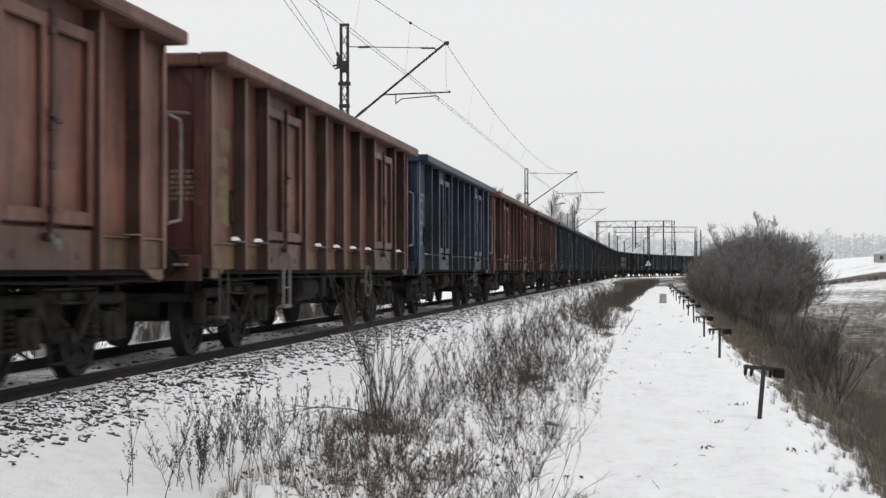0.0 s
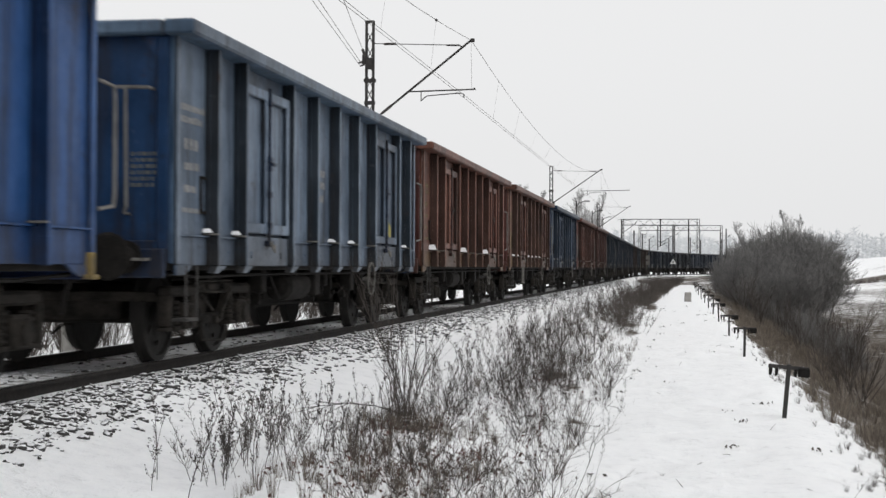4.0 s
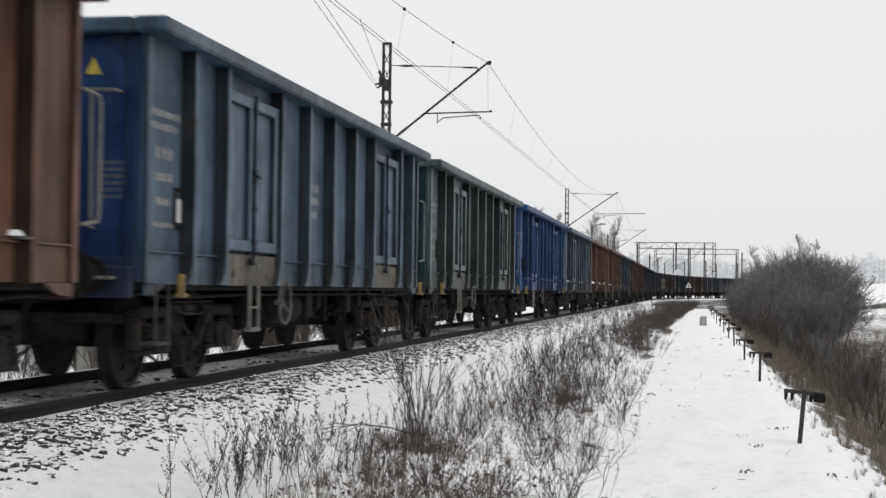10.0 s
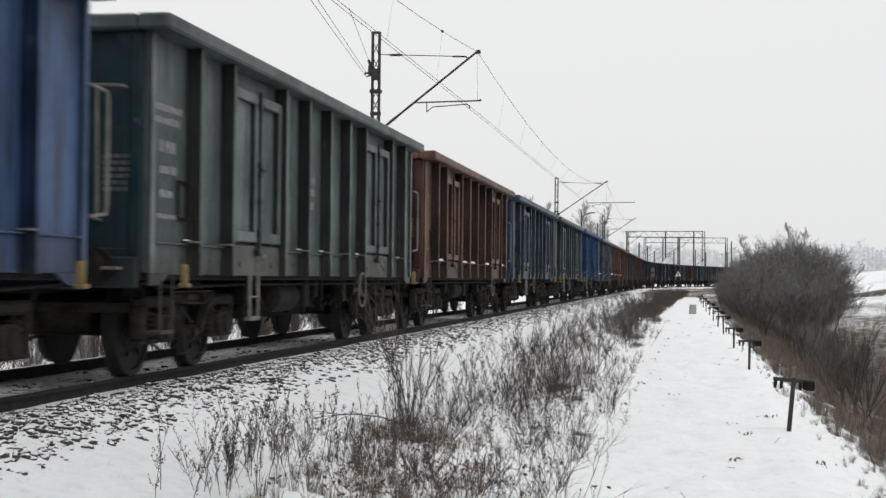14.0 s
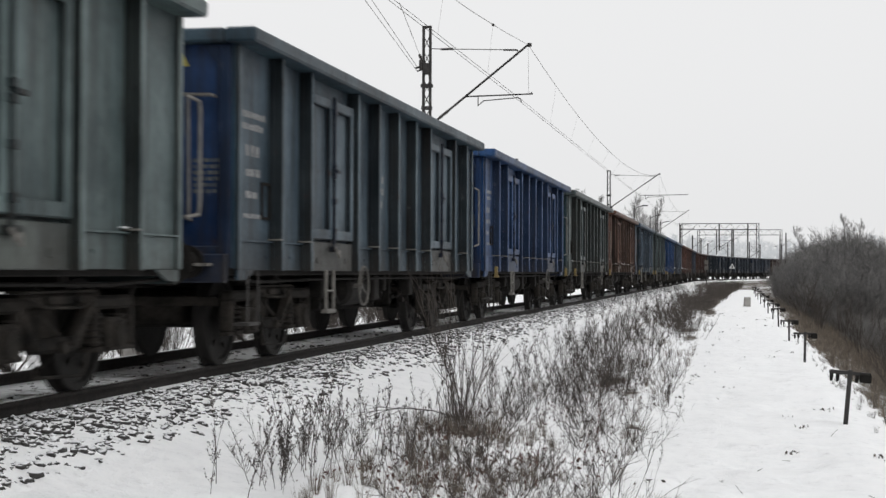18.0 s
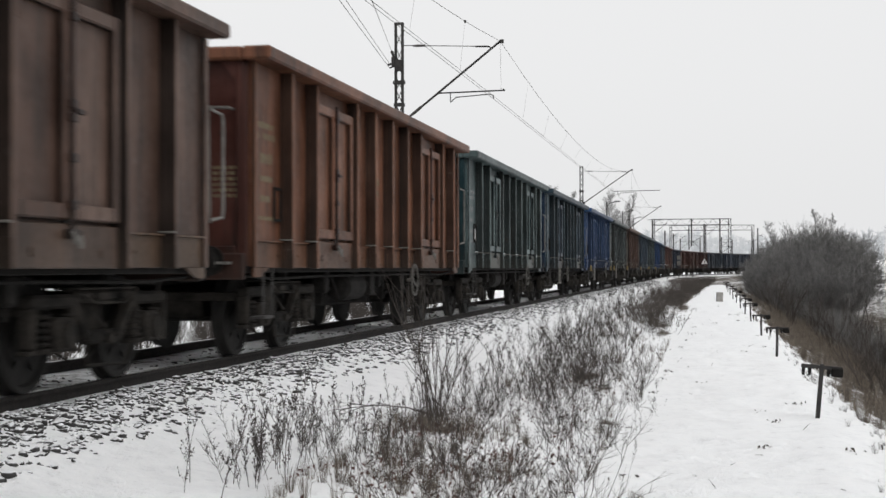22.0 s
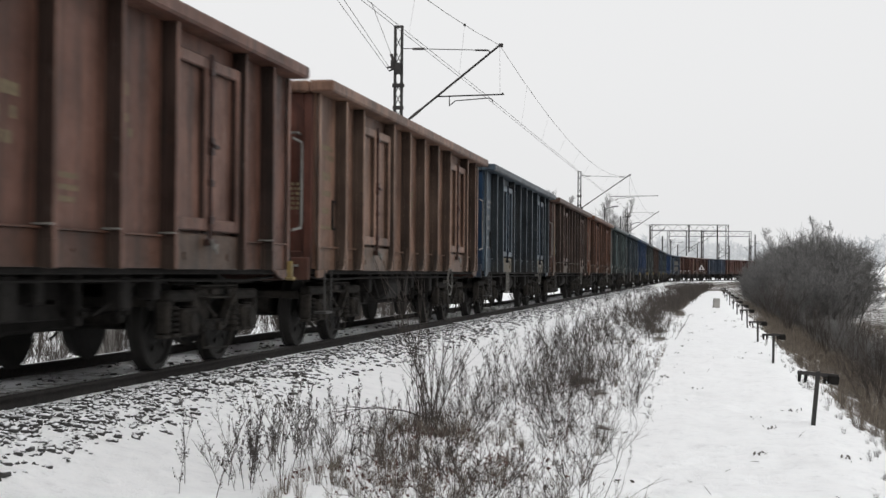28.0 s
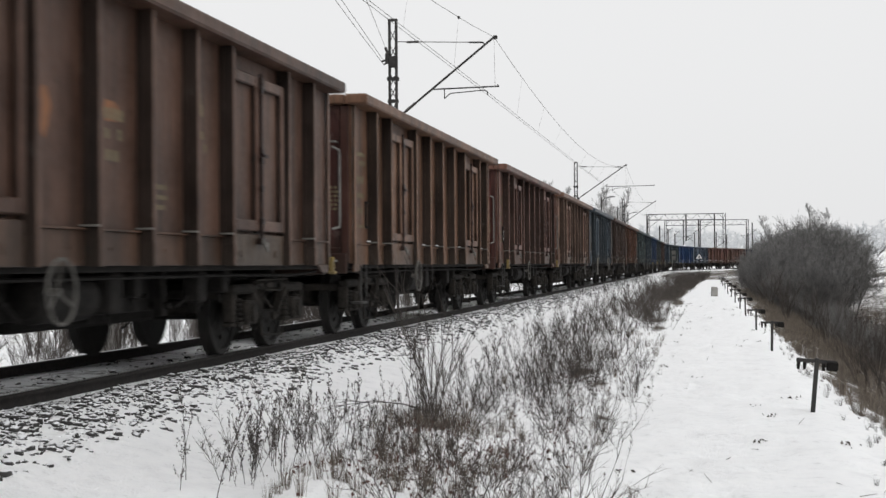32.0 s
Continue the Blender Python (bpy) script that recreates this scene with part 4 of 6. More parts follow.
    for k in (2, 3, 4, 6, 7, 14, 16):
        for y in (-5.75, 5.95):
            part("tie_down_hook", hook, None, wagons[k], "yellow-painted hook").location = (-0.03, y, 0)
    for k in (-1, 2, 3, 4, 6, 7, 8, 12):
        part("step", ladder, None, wagons[k], "pale steel step below the doors").location = (-0.06, -3.35, 0)
    frame_me, card = card_holder_meshes()
    for k in range(-4, 18):
        h = part("card_holder", frame_me, None, wagons[k], "dark sheet-metal card holder")
        if k in (4, 9, 11, 14):
            part("card", card, None, h, "white paper card")
    sign = end_sign_mesh()
    for k in (2, 4, 8):
        part("warning_sign", sign, None, wagons[k], "small yellow triangular warning sign").location = {2: (-0.13, 0, 0.07), 8: (-0.08, 0, 0.14)}.get(k, (0, 0, 0))
    for k, mat, spots in ((1, M_SIGNYEL, ((4.12, 1.36, 0.20, 0.36),)), (16, M_ORANGE, ((-1.9, 1.95, 0.22, 0.42), (-0.75, 2.15, 0.35, 0.2), (1.28, 1.75, 0.22, 0.5))), (15, M_OCHRE, ((-0.7, 2.0, 0.35, 0.3), (0.35, 1.85, 0.3, 0.35))),
                          (0, M_OCHRE, ((0.35, 2.05, 0.34, 0.28), (1.35, 2.0, 0.30, 0.3))), (11, M_OCHRE, ((-5.9, 1.5, 0.5, 0.5),)), (-1, M_OCHRE, ((-5.95, 1.45, 0.5, 0.6), (-5.9, 2.3, 0.4, 0.25)))):
        for y, z, wide, tall in spots:
            daub = part("paint_patch", patch_mesh(y, z, wide, tall, k * 7 + int(y * 10)), mat, wagons[k], "patch of odd-coloured paint")
            if k == 1:
                daub.location = (0.041, -0.2, 0)
    bm = bmesh.new()
    bmesh.ops.create_icosphere(bm, subdivisions=2, radius=0.11)
    for v in bm.verts:
        v.co *= 1 + 0.5 * noise.noise(v.co * 14)
        v.co.z *= 0.7
    bmesh.ops.translate(bm, verts=bm.verts[:], vec=(1.34, -2.65, 3.34))
    part("coal_lump", bm, M_COAL, wagons[7], "black lump of coal on the rim")
    part("lettering", bars_mesh([(3.25, 3.45, 1.45 + 0.14 * i, 1.56 + 0.14 * i, 2) for i in range(6)], M_WHITE, 9), None, wagons[3], "white scrawl on the door edge")
    for k, w in wagons.items():
        cool = ORDER[k] in ("ROYAL", "SLATE", "BLUE", "GREEN", "DARK")
        for j in range(4):
            part("lettering", sets[1 if (j == 2 or not cool) else 0][j], None, w, "worn painted marking")["kind"] = "stuff"
    return wagons


WAGONS = build_train()


# ---- overhead line ----
def build_mast(y, x=-8.9, top=8.15, tip=2.98, tip_z=7.52, base_z=5.31, tube_z=6.06, tube_a=1.16, tube_b=3.12, far=False):
    m = new("overhead_line_mast")
    m.location = (x, y, 0)
    tagged(m, "dark lattice steel overhead line mast beside the track", "mast", "masts of the overhead line")
    g = ground_z(x, y, False)
    half = 0.10
    for e in (-half, half):
        bm = bmesh.new()
        box(bm, e - 0.032, e + 0.032, -0.06, 0.06, g + 0.2, top, 0.006)
        part("column", bm, M_MAST, m)
    n = 15
    for i in range(n):
        z0 = 1.6 + i * (top - 1.9) / n
        s = 1 if i % 2 else -1
        bm = bmesh.new()
        rod(bm, (-half * s, 0.05, z0), (half * s, 0.05, z0 + (top - 1.9) / n), 0.013, 0.013, 5)
        rod(bm, (half * s, -0.05, z0), (-half * s, -0.05, z0 + (top - 1.9) / n), 0.013, 0.013, 5)
        part("lacing_bar", bm, M_MAST, m)
    for z, w, h in ((6.40, 0.17, 0.05), (5.75, 0.15, 0.05), (top - 0.03, half + 0.034, 0.03), (1.4, 0.16, 0.06)):
        bm = bmesh.new()
        box(bm, -w, w, -0.08, 0.08, z - h, z + h, 0.006)
        part("batten_plate", bm, M_MAST, m)
    bm = bmesh.new()
    box(bm, -0.32, 0.32, -0.32, 0.32, g - 0.4, g + 0.25, 0.03)
    part("footing", bm, M_CONCRETE, m, "weathered concrete footing")
    slope = (tip_z - base_z) / (tip - 0.20)
    bm = bmesh.new()
    rod(bm, (0.20, 0, base_z), (tip, 0, tip_z), 0.032, 0.032, 10)
    box(bm, tip - 0.02, tip + 0.10, -0.03, 0.03, tip_z - 0.06, tip_z + 0.05, 0.01)
    box(bm, 0.13, 0.26, -0.05, 0.05, base_z - 0.10, base_z + 0.06, 0.01)
    part("cantilever", bm, M_MAST, m)
    bm = bmesh.new()
    lathe(bm, [(-0.17, 0.03)] + [(-0.16 + 0.03 * i, 0.052 if i % 2 else 0.034) for i in range(12)] + [(0.20, 0.03)], 10, "X")
    bmesh.ops.transform(bm, verts=bm.verts[:], matrix=Matrix.Translation((0.50, 0, base_z + 0.30 * slope)) @ Matrix.Rotation(-math.atan(slope), 4, "Y"))
    part("insulator", bm, M_CERAMIC, m)
    tie_z = tip_z - 0.10
    bm = bmesh.new()
    rod(bm, (half + 0.03, 0, tie_z + 0.06), (tip - 0.30, 0, tie_z - 0.04), 0.012, 0.012, 6)
    rod(bm, (tip - 0.72, 0, tie_z - 0.03), (tip - 0.34, 0, tie_z - 0.04), 0.026, 0.026, 6)
    rod(bm, (tip - 0.34, 0, tie_z - 0.04), (tip - 0.24, 0, tip_z - 0.22), 0.018, 0.018, 6)
    part("tie_rod", bm, M_MAST, m)
    bm = bmesh.new()
    lathe(bm, [(0.40, 0.014)] + [(0.42 + 0.026 * i, 0.046 if i % 2 else 0.022) for i in range(14)] + [(0.78, 0.014)], 10, "X")
    bmesh.ops.translate(bm, verts=bm.verts[:], vec=(0, 0, tie_z + 0.04))
    part("insulator", bm, M_CERAMIC, m)
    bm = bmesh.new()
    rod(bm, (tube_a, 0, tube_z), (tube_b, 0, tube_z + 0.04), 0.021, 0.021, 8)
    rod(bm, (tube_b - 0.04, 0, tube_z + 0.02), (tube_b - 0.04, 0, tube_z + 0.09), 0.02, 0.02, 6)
    part("registration_tube", bm, M_MAST, m)
    a = tube_a + 0.36
    bm = bmesh.new()
    tube(bm, [(a, 0, tube_z), (a, 0, tube_z - 0.27), (a + 0.17, 0, tube_z - 0.13), (a + 1.16, 0, tube_z - 0.06), (a + 1.25, 0, tube_z - 0.10), (a + 1.26, 0, tube_z - 0.19)], 0.015)
    part("steady_arm", bm, M_MAST, m)
    if not far:
        bm = bmesh.new()
        box(bm, -0.10, 0.10, -0.11, 0.11, 6.74, 7.06, 0.012)
        part("bracket_box", bm, M_MAST, m)
        bm = bmesh.new()
        box(bm, -0.22, -0.10, -0.09, 0.09, 6.86, 7.16, 0.02)
        rod(bm, (-0.34, 0, 6.92), (-0.16, 0, 6.97), 0.030, 0.030, 6)
        rod(bm, (-0.30, 0.05, 6.84), (-0.16, 0.05, 6.88), 0.022, 0.022, 6)
        part("anchor_clamp", bm, M_MAST, m)
    bm = bmesh.new()
    rod(bm, (tip, 0, tip_z - 0.05), (tip + 0.02, 0, tube_z + 0.04), 0.004, 0.004, 5)
    part("dropper", bm, M_WIRE, m)
    return m


build_mast(41.5)
for y in (102.8, 164.0):
    build_mast(y, tip=3.5, tip_z=7.87, base_z=5.59, tube_z=6.37, tube_a=2.2, tube_b=5.5, far=True)


def build_wire(name, pts, r, label):
    bm = bmesh.new()
    for a, b in zip(pts, pts[1:]):
        rod(bm, a, b, r, r, 5)
    return tagged(new(name, mesh_of(name, bm, M_WIRE)), label, "wire", "overhead wires", "structure")


def sagging(a, b, sag, n=14):
    a, b = Vector(a), Vector(b)
    return [a.lerp(b, i / n) - Vector((0, 0, sag * 4 * (i / n) * (1 - i / n))) for i in range(n + 1)]


SAG = 1.25
for y0, y1, za, zb in ((-19.8, 41.5, 7.52, 7.52), (41.5, 102.8, 7.52, 7.87), (102.8, 164.0, 7.87, 7.87)):
    xa, xb = (-5.92 if y0 < 50 else -5.40), (-5.92 if y1 < 50 else -5.40)
    build_wire("messenger_wire", sagging((xa, y0, za), (xb, y1, zb), SAG), 0.007, "thin sagging steel messenger wire")
    for e in (-0.05, 0.05):
        build_wire("contact_wire", sagging((-6.08 + e, y0, 5.87), (-6.08 + e, y1, 5.87), 0.04, 4), 0.006, "thin copper contact wire above the track")
    for i in range(1, 10):
        f = i / 10
        y = y0 + (y1 - y0) * f
        top = za + (zb - za) * f - SAG * 4 * f * (1 - f)
        build_wire("dropper_wire", [(xa + (xb - xa) * f, y, top), (-6.05, y, 5.87)], 0.0022, "thin dropper between messenger and contact wire")
for dz in (0.0, 0.12):
    build_wire("anchor_wire", [(-9.15, 41.4, 6.80 + dz), (-2.05 + dz * 3, -20, 6.9 + dz)], 0.007, "thin feeder wire running to the mast")
STAY = Vector((-9.02, 41.4, 7.10)), Vector((-6.05, 25.8, 5.88))
build_wire("stay_wire", STAY, 0.006, "thin stay wire with insulators")


# ---- signal wire posts along the path ----
def build_wire_post(x, y, lean):
    p = new("signal_wire_post")
    p.matrix_basis = pose(x, y, ground_z(x, y) - 0.03, 0, lean, 4)
    tagged(p, "short dark steel post carrying signal wire pulleys", "post", "signal wire posts along the path")
    bm = bmesh.new()
    box(bm, -0.022, 0.022, -0.022, 0.022, -0.2, 0.60, 0.004)
    part("upright", bm, M_MAST, p)
    bm = bmesh.new()
    box(bm, -0.215, 0.215, -0.018, 0.018, 0.545, 0.585, 0.004)
    part("crossarm", bm, M_MAST, p)
    bm = bmesh.new()
    box(bm, 0.10, 0.225, -0.03, 0.03, 0.475, 0.57, 0.012)
    part("pulley_box", bm, M_UNDER, p)
    for u in (-0.19, -0.125, 0.075):
        bm = bmesh.new()
        rod(bm, (u - 0.012, 0, 0.505), (u + 0.012, 0, 0.505), 0.038, 0.038, 12)
        box(bm, u - 0.018, u + 0.018, -0.012, 0.012, 0.50, 0.56)
        part("pulley", bm, M_UNDER, p)


for x, y, lean in ((1.12, 16.0, 5), (1.24, 28.3, 1), (1.23, 36.5, 0), (1.21, 45.0, -2), (1.19, 51.6, 2), (1.2, 60, 0), (1.2, 69, 3), (1.2, 79, -2), (1.2, 90, 0), (1.2, 102, 0), (1.25, 116, 1)):
    build_wire_post(x, y, lean)


def build_insulators():
    for f in (0.05, 0.085, 0.12, 0.155):
        bm = bmesh.new()
        bmesh.ops.create_uvsphere(bm, u_segments=10, v_segments=6, radius=0.045, matrix=Matrix.Translation(STAY[0].lerp(STAY[1], f)))
        tagged(new("wire_insulator", mesh_of("wire_insulator", bm, M_CERAMIC)), "small dark insulator on the stay wire", "insulator", "insulators on the stay wire")
    for f in (0.80, 0.90):
        y, z = -19.8 + 61.3 * f, 7.52 - SAG * 4 * f * (1 - f)
        bm = bmesh.new()
        box(bm, -5.95, -5.89, y - 0.05, y + 0.05, z - 0.03, z + 0.03, 0.012)
        tagged(new("wire_clamp", mesh_of("wire_clamp", bm, M_MAST)), "small dark clamp on the messenger wire", "clamp", "clamps on the messenger wire")


build_insulators()


# ---- plant parts ----
def prisms(segs, sides=3):
    """Thin tapered rods for an array of segments: a (n,3), b (n,3), radii (n,), (n,)."""
    a, b, r0, r1 = segs
    d = b - a
    d = d / np.maximum(np.linalg.norm(d, axis=1, keepdims=True), 1e-6)
    ref = np.where(np.abs(d[:, 2:3]) > 0.8, [[1.0, 0, 0]], [[0, 0, 1.0]])
    u = np.cross(d, ref)
    u /= np.maximum(np.linalg.norm(u, axis=1, keepdims=True), 1e-6)
    v = np.cross(d, u)
    n = len(a)
    verts = np.zeros((n, 2 * sides, 3))
    for j in range(sides):
        c, s = math.cos(2 * math.pi * j / sides), math.sin(2 * math.pi * j / sides)
        out = u * c + v * s
        verts[:, j] = a + out * r0[:, None]
        verts[:, sides + j] = b + out * r1[:, None]
    base = (np.arange(n) * 2 * sides)[:, None]
    faces = np.concatenate([base + np.array([[j, (j + 1) % sides, sides + (j + 1) % sides, sides + j]]) for j in range(sides)])
    return verts.reshape(-1, 3), faces


def flakes(centres, size, rng):
    """Small tilted quads: seed heads and dead leaves."""
    n = len(centres)
    u = rng.normal(size=(n, 3))
    u /= np.linalg.norm(u, axis=1, keepdims=True)
    v = np.cross(u, rng.normal(size=(n, 3)))
    v /= np.linalg.norm(v, axis=1, keepdims=True)
    s = size[:, None]
    verts = np.stack([centres - u * s, centres + v * s * 0.5, centres + u * s, centres - v * s * 0.5], 1)
    return verts.reshape(-1, 3), np.arange(n * 4).reshape(n, 4)


def joined(chunks):
    verts, faces, n = [], [], 0
    for v, f in chunks:
        verts.append(v)
        faces.append(f + n)
        n += len(v)
    return np.concatenate(verts), np.concatenate(faces)


def grow(rng, start, heading, length, radius, level, out, spread=0.6, kids=5, droop=0.0):
    """Adds a limb and its twigs to out as (a, b, r0, r1)."""
    steps = 4 if level < 2 else 2
    p, d = np.array(start, float), np.array(heading, float)
    pts = [p]
    for i in range(steps):
        d = d + rng.normal(size=3) * 0.13 + np.array([0, 0, 0.06 - droop])
        d = d / np.linalg.norm(d)
        p = p + d * length / steps
        pts.append(p)
    for i in range(steps):
        out.append((pts[i], pts[i + 1], radius * (1 - 0.8 * i / steps), radius * (1 - 0.8 * (i + 1) / steps)))
    if level <= 0:
        return
    for _ in range(kids):
        f = rng.uniform(0.25, 1.0)
        i = min(int(f * steps), steps - 1)
        q = pts[i] + (pts[i + 1] - pts[i]) * (f * steps - i)
        side = rng.normal(size=3)
        h = d + side / np.linalg.norm(side) * spread * rng.uniform(0.6, 1.3)
        h[2] += 0.15
        grow(rng, q, h / np.linalg.norm(h), length * rng.uniform(0.35, 0.6), radius * 0.5, level - 1, out, spread, kids, droop)


def as_segments(out):
    return (np.array([s[0] for s in out]), np.array([s[1] for s in out]), np.array([s[2] for s in out]), np.array([s[3] for s in out]))


def weed_template(rng, tall, branches, seedy):
    """A dead stalk with open side branches, short twigs on them and small clotted seed heads."""
    out, seeds, sizes = [], [], []
    p, d = np.zeros(3), np.array([rng.normal() * 0.25, rng.normal() * 0.25, 1.0])
    n = 6
    pts = [p]
    for i in range(n):
        d = d + np.array([rng.normal() * 0.10, rng.normal() * 0.10, 0])
        d = d / np.linalg.norm(d)
        p = p + d * tall / n
        pts.append(p)
    for i in range(n):
        out.append((pts[i], pts[i + 1], 0.0042 * (1 - 0.75 * i / n), 0.0042 * (1 - 0.75 * (i + 1) / n)))
    for _ in range(branches):
        f = rng.uniform(0.25, 0.97)
        i = min(int(f * n), n - 1)
        q = pts[i] + (pts[i + 1] - pts[i]) * (f * n - i)
        a = rng.uniform(0, 2 * math.pi)
        wide = rng.uniform(0.45, 1.0)
        ln = tall * rng.uniform(0.12, 0.38) * (1.2 - f * 0.8)
        h = np.array([math.cos(a) * wide, math.sin(a) * wide, 1.0])
        m = q + h / np.linalg.norm(h) * ln * 0.55
        e = m + (h * np.array([0.6, 0.6, 1.2])) / np.linalg.norm(h) * ln * 0.45
        out += [(q, m, 0.0026, 0.0020), (m, e, 0.0020, 0.0011)]
        for _ in range(int(rng.integers(2, 5))):
            g = rng.uniform(0.2, 1.0)
            b = q + (m - q) * g if rng.random() < 0.5 else m + (e - m) * g
            t = b + (h / np.linalg.norm(h) + rng.normal(size=3) * 0.6) * ln * rng.uniform(0.12, 0.35)
            out.append((b, t, 0.0017, 0.0010))
            if rng.random() < seedy:
                seeds += [t, b + (t - b) * 0.6]
                sizes += [rng.uniform(0.006, 0.013), rng.uniform(0.005, 0.010)]
        if rng.random() < seedy:
            seeds.append(e)
            sizes.append(rng.uniform(0.007, 0.014))
    seeds.append(pts[-1])
    sizes.append(0.008)
    return joined([prisms(as_segments(out)), flakes(np.array(seeds), np.array(sizes), rng)])


def mugwort_template(rng, tall):
    """A stiff dead stalk with short steep sprays and dense dark seed clusters."""
    out, seeds, sizes = [], [], []
    d = np.array([rng.normal() * 0.14, rng.normal() * 0.14, 1.0])
    bow = rng.normal(size=3) * np.array([0.06, 0.06, 0])
    at = lambda f: d * tall * f + bow * f * f * tall * 2
    for i in range(6):
        out.append((at(i / 6), at((i + 1) / 6), 0.0046 * (1 - 0.1 * i), 0.0046 * (0.9 - 0.1 * i)))
    for _ in range(int(rng.integers(11, 19))):
        f = rng.uniform(0.12, 1.0)
        a = rng.uniform(0, 2 * math.pi)
        ln = tall * rng.uniform(0.06, 0.2) * (1.25 - 0.8 * f)
        e = at(f) + np.array([math.cos(a) * 0.45, math.sin(a) * 0.45, 0.9]) * ln
        out.append((at(f), e, 0.0022, 0.0012))
        for g in np.linspace(0.35, 1.0, 4):
            for _ in range(2):
                seeds.append(at(f) + (e - at(f)) * g + rng.normal(size=3) * 0.007)
                sizes.append(rng.uniform(0.008, 0.017))
    return joined([prisms(as_segments(out)), flakes(np.array(seeds), np.array(sizes), rng)])


def tuft_template(rng, tall, blades, wide=0.18):
    """A tuft of dead grass: bent tapering blades."""
    out = []
    for _ in range(blades):
        a, r = rng.uniform(0, 2 * math.pi), rng.uniform(0, wide * 0.4)
        p = np.array([r * math.cos(a), r * math.sin(a), 0])
        lean = rng.uniform(0.1, 0.6)
        h = tall * rng.uniform(0.5, 1.0)
        m = p + np.array([math.cos(a) * lean * h * 0.35, math.sin(a) * lean * h * 0.35, h * 0.6])
        e = m + np.array([math.cos(a) * lean * h * 0.5, math.sin(a) * lean * h * 0.5, h * (0.4 - 0.45 * lean)])
        out += [(p, m, 0.0022, 0.0017), (m, e, 0.0017, 0.0005)]
    return prisms(as_segments(out))


def scattered(name, templates, places, mat, label, category):
    """One stuff object of many turned and scaled copies of the templates. places: x, y, z, scale."""
    rng = np.random.default_rng(len(places))
    chunks = []
    for i, (x, y, z, s) in enumerate(places):
        v, f = templates[i % len(templates)]
        a = rng.uniform(0, 2 * math.pi)
        c, sn = math.cos(a), math.sin(a)
        m = np.array([[c, -sn, 0], [sn, c, 0], [0, 0, 1]]) * s
        chunks.append((v @ m.T + np.array([x, y, z]), f))
    v, f = joined(chunks)
    return tagged(new(name, arrays_mesh(name, v, f, mat)), label, category, kind="stuff")


# ---- weeds between the track and the path ----
# clumps: x, y, half width, half length, stalks, smallest and largest size
CLUMPS = [(-3.15, 9.9, 0.10, 0.5, 14, 0.5, 0.85), (-3.2, 11.2, 0.14, 0.6, 14, 0.4, 0.75), (-3.15, 12.6, 0.2, 0.6, 10, 0.35, 0.6), (-2.75, 10.4, 0.25, 0.7, 14, 0.35, 0.7),
          (-2.3, 10.0, 0.3, 0.6, 22, 0.3, 0.6), (-1.75, 9.9, 0.3, 0.5, 20, 0.3, 0.6), (-1.35, 10.2, 0.12, 0.5, 10, 0.35, 0.65), (-2.6, 13.5, 0.35, 0.5, 26, 0.3, 0.6), (-2.1, 12.6, 0.3, 0.8, 22, 0.3, 0.6),
          (-2.6, 16.3, 0.4, 1.2, 42, 0.35, 0.7), (-2.15, 17.2, 0.35, 1.3, 40, 0.35, 0.7), (-2.85, 19.5, 0.4, 1.2, 30, 0.4, 0.75), (-1.75, 20.2, 0.3, 1.4, 70, 0.4, 0.8), (-1.45, 19.6, 0.2, 0.8, 36, 0.3, 0.6),
          (-2.4, 23.0, 0.4, 1.6, 50, 0.45, 0.85), (-2.9, 26.5, 0.5, 2.0, 45, 0.5, 0.9), (-2.1, 27.5, 0.4, 1.8, 55, 0.5, 0.95), (-2.5, 32.0, 0.5, 2.2, 60, 0.5, 1.0), (-1.35, 37.0, 0.28, 1.8, 110, 0.6, 1.1), (-2.1, 38.0, 0.5, 3.0, 80, 0.5, 1.0),
          (-0.95, 15.5, 0.25, 1.6, 8, 0.25, 0.5), (-1.2, 13.0, 0.25, 1.2, 8, 0.25, 0.5), (-1.0, 18.6, 0.2, 0.7, 10, 0.25, 0.45), (-1.1, 10.8, 0.2, 0.7, 12, 0.25, 0.5), (-1.4, 15.8, 0.25, 1.1, 18, 0.3, 0.55), (-1.5, 17.9, 0.2, 0.8, 22, 0.3, 0.6)]


def weed_places(rng):
    near, far = [], []
    for cx, cy, rx, ry, n, s0, s1 in CLUMPS:
        for _ in range(int(n * 0.62)):
            x, y = cx + rng.normal() * rx * 0.8, cy + rng.normal() * ry * 0.8
            near.append((x, y, ground_z(x, y) - 0.02, rng.uniform(s0, s1)))
    while len(far) < 1700:
        y = 40 + 120 * rng.random() ** 1.2
        q = float(np.interp(y, [40, 75, 120, 160], [4.6, 5.2, 5.9, 6.6])) - abs(rng.normal()) * float(np.interp(y, [40, 160], [0.75, 1.5]))
        x = float(track_x(y)) + q
        if noise.noise((x * 0.5, y * 0.10, 4)) + 0.4 < rng.random() * 0.9:
            continue
        far.append((x, y, ground_z(x, y) - 0.02, rng.uniform(0.6, 1.25)))
    return near, far


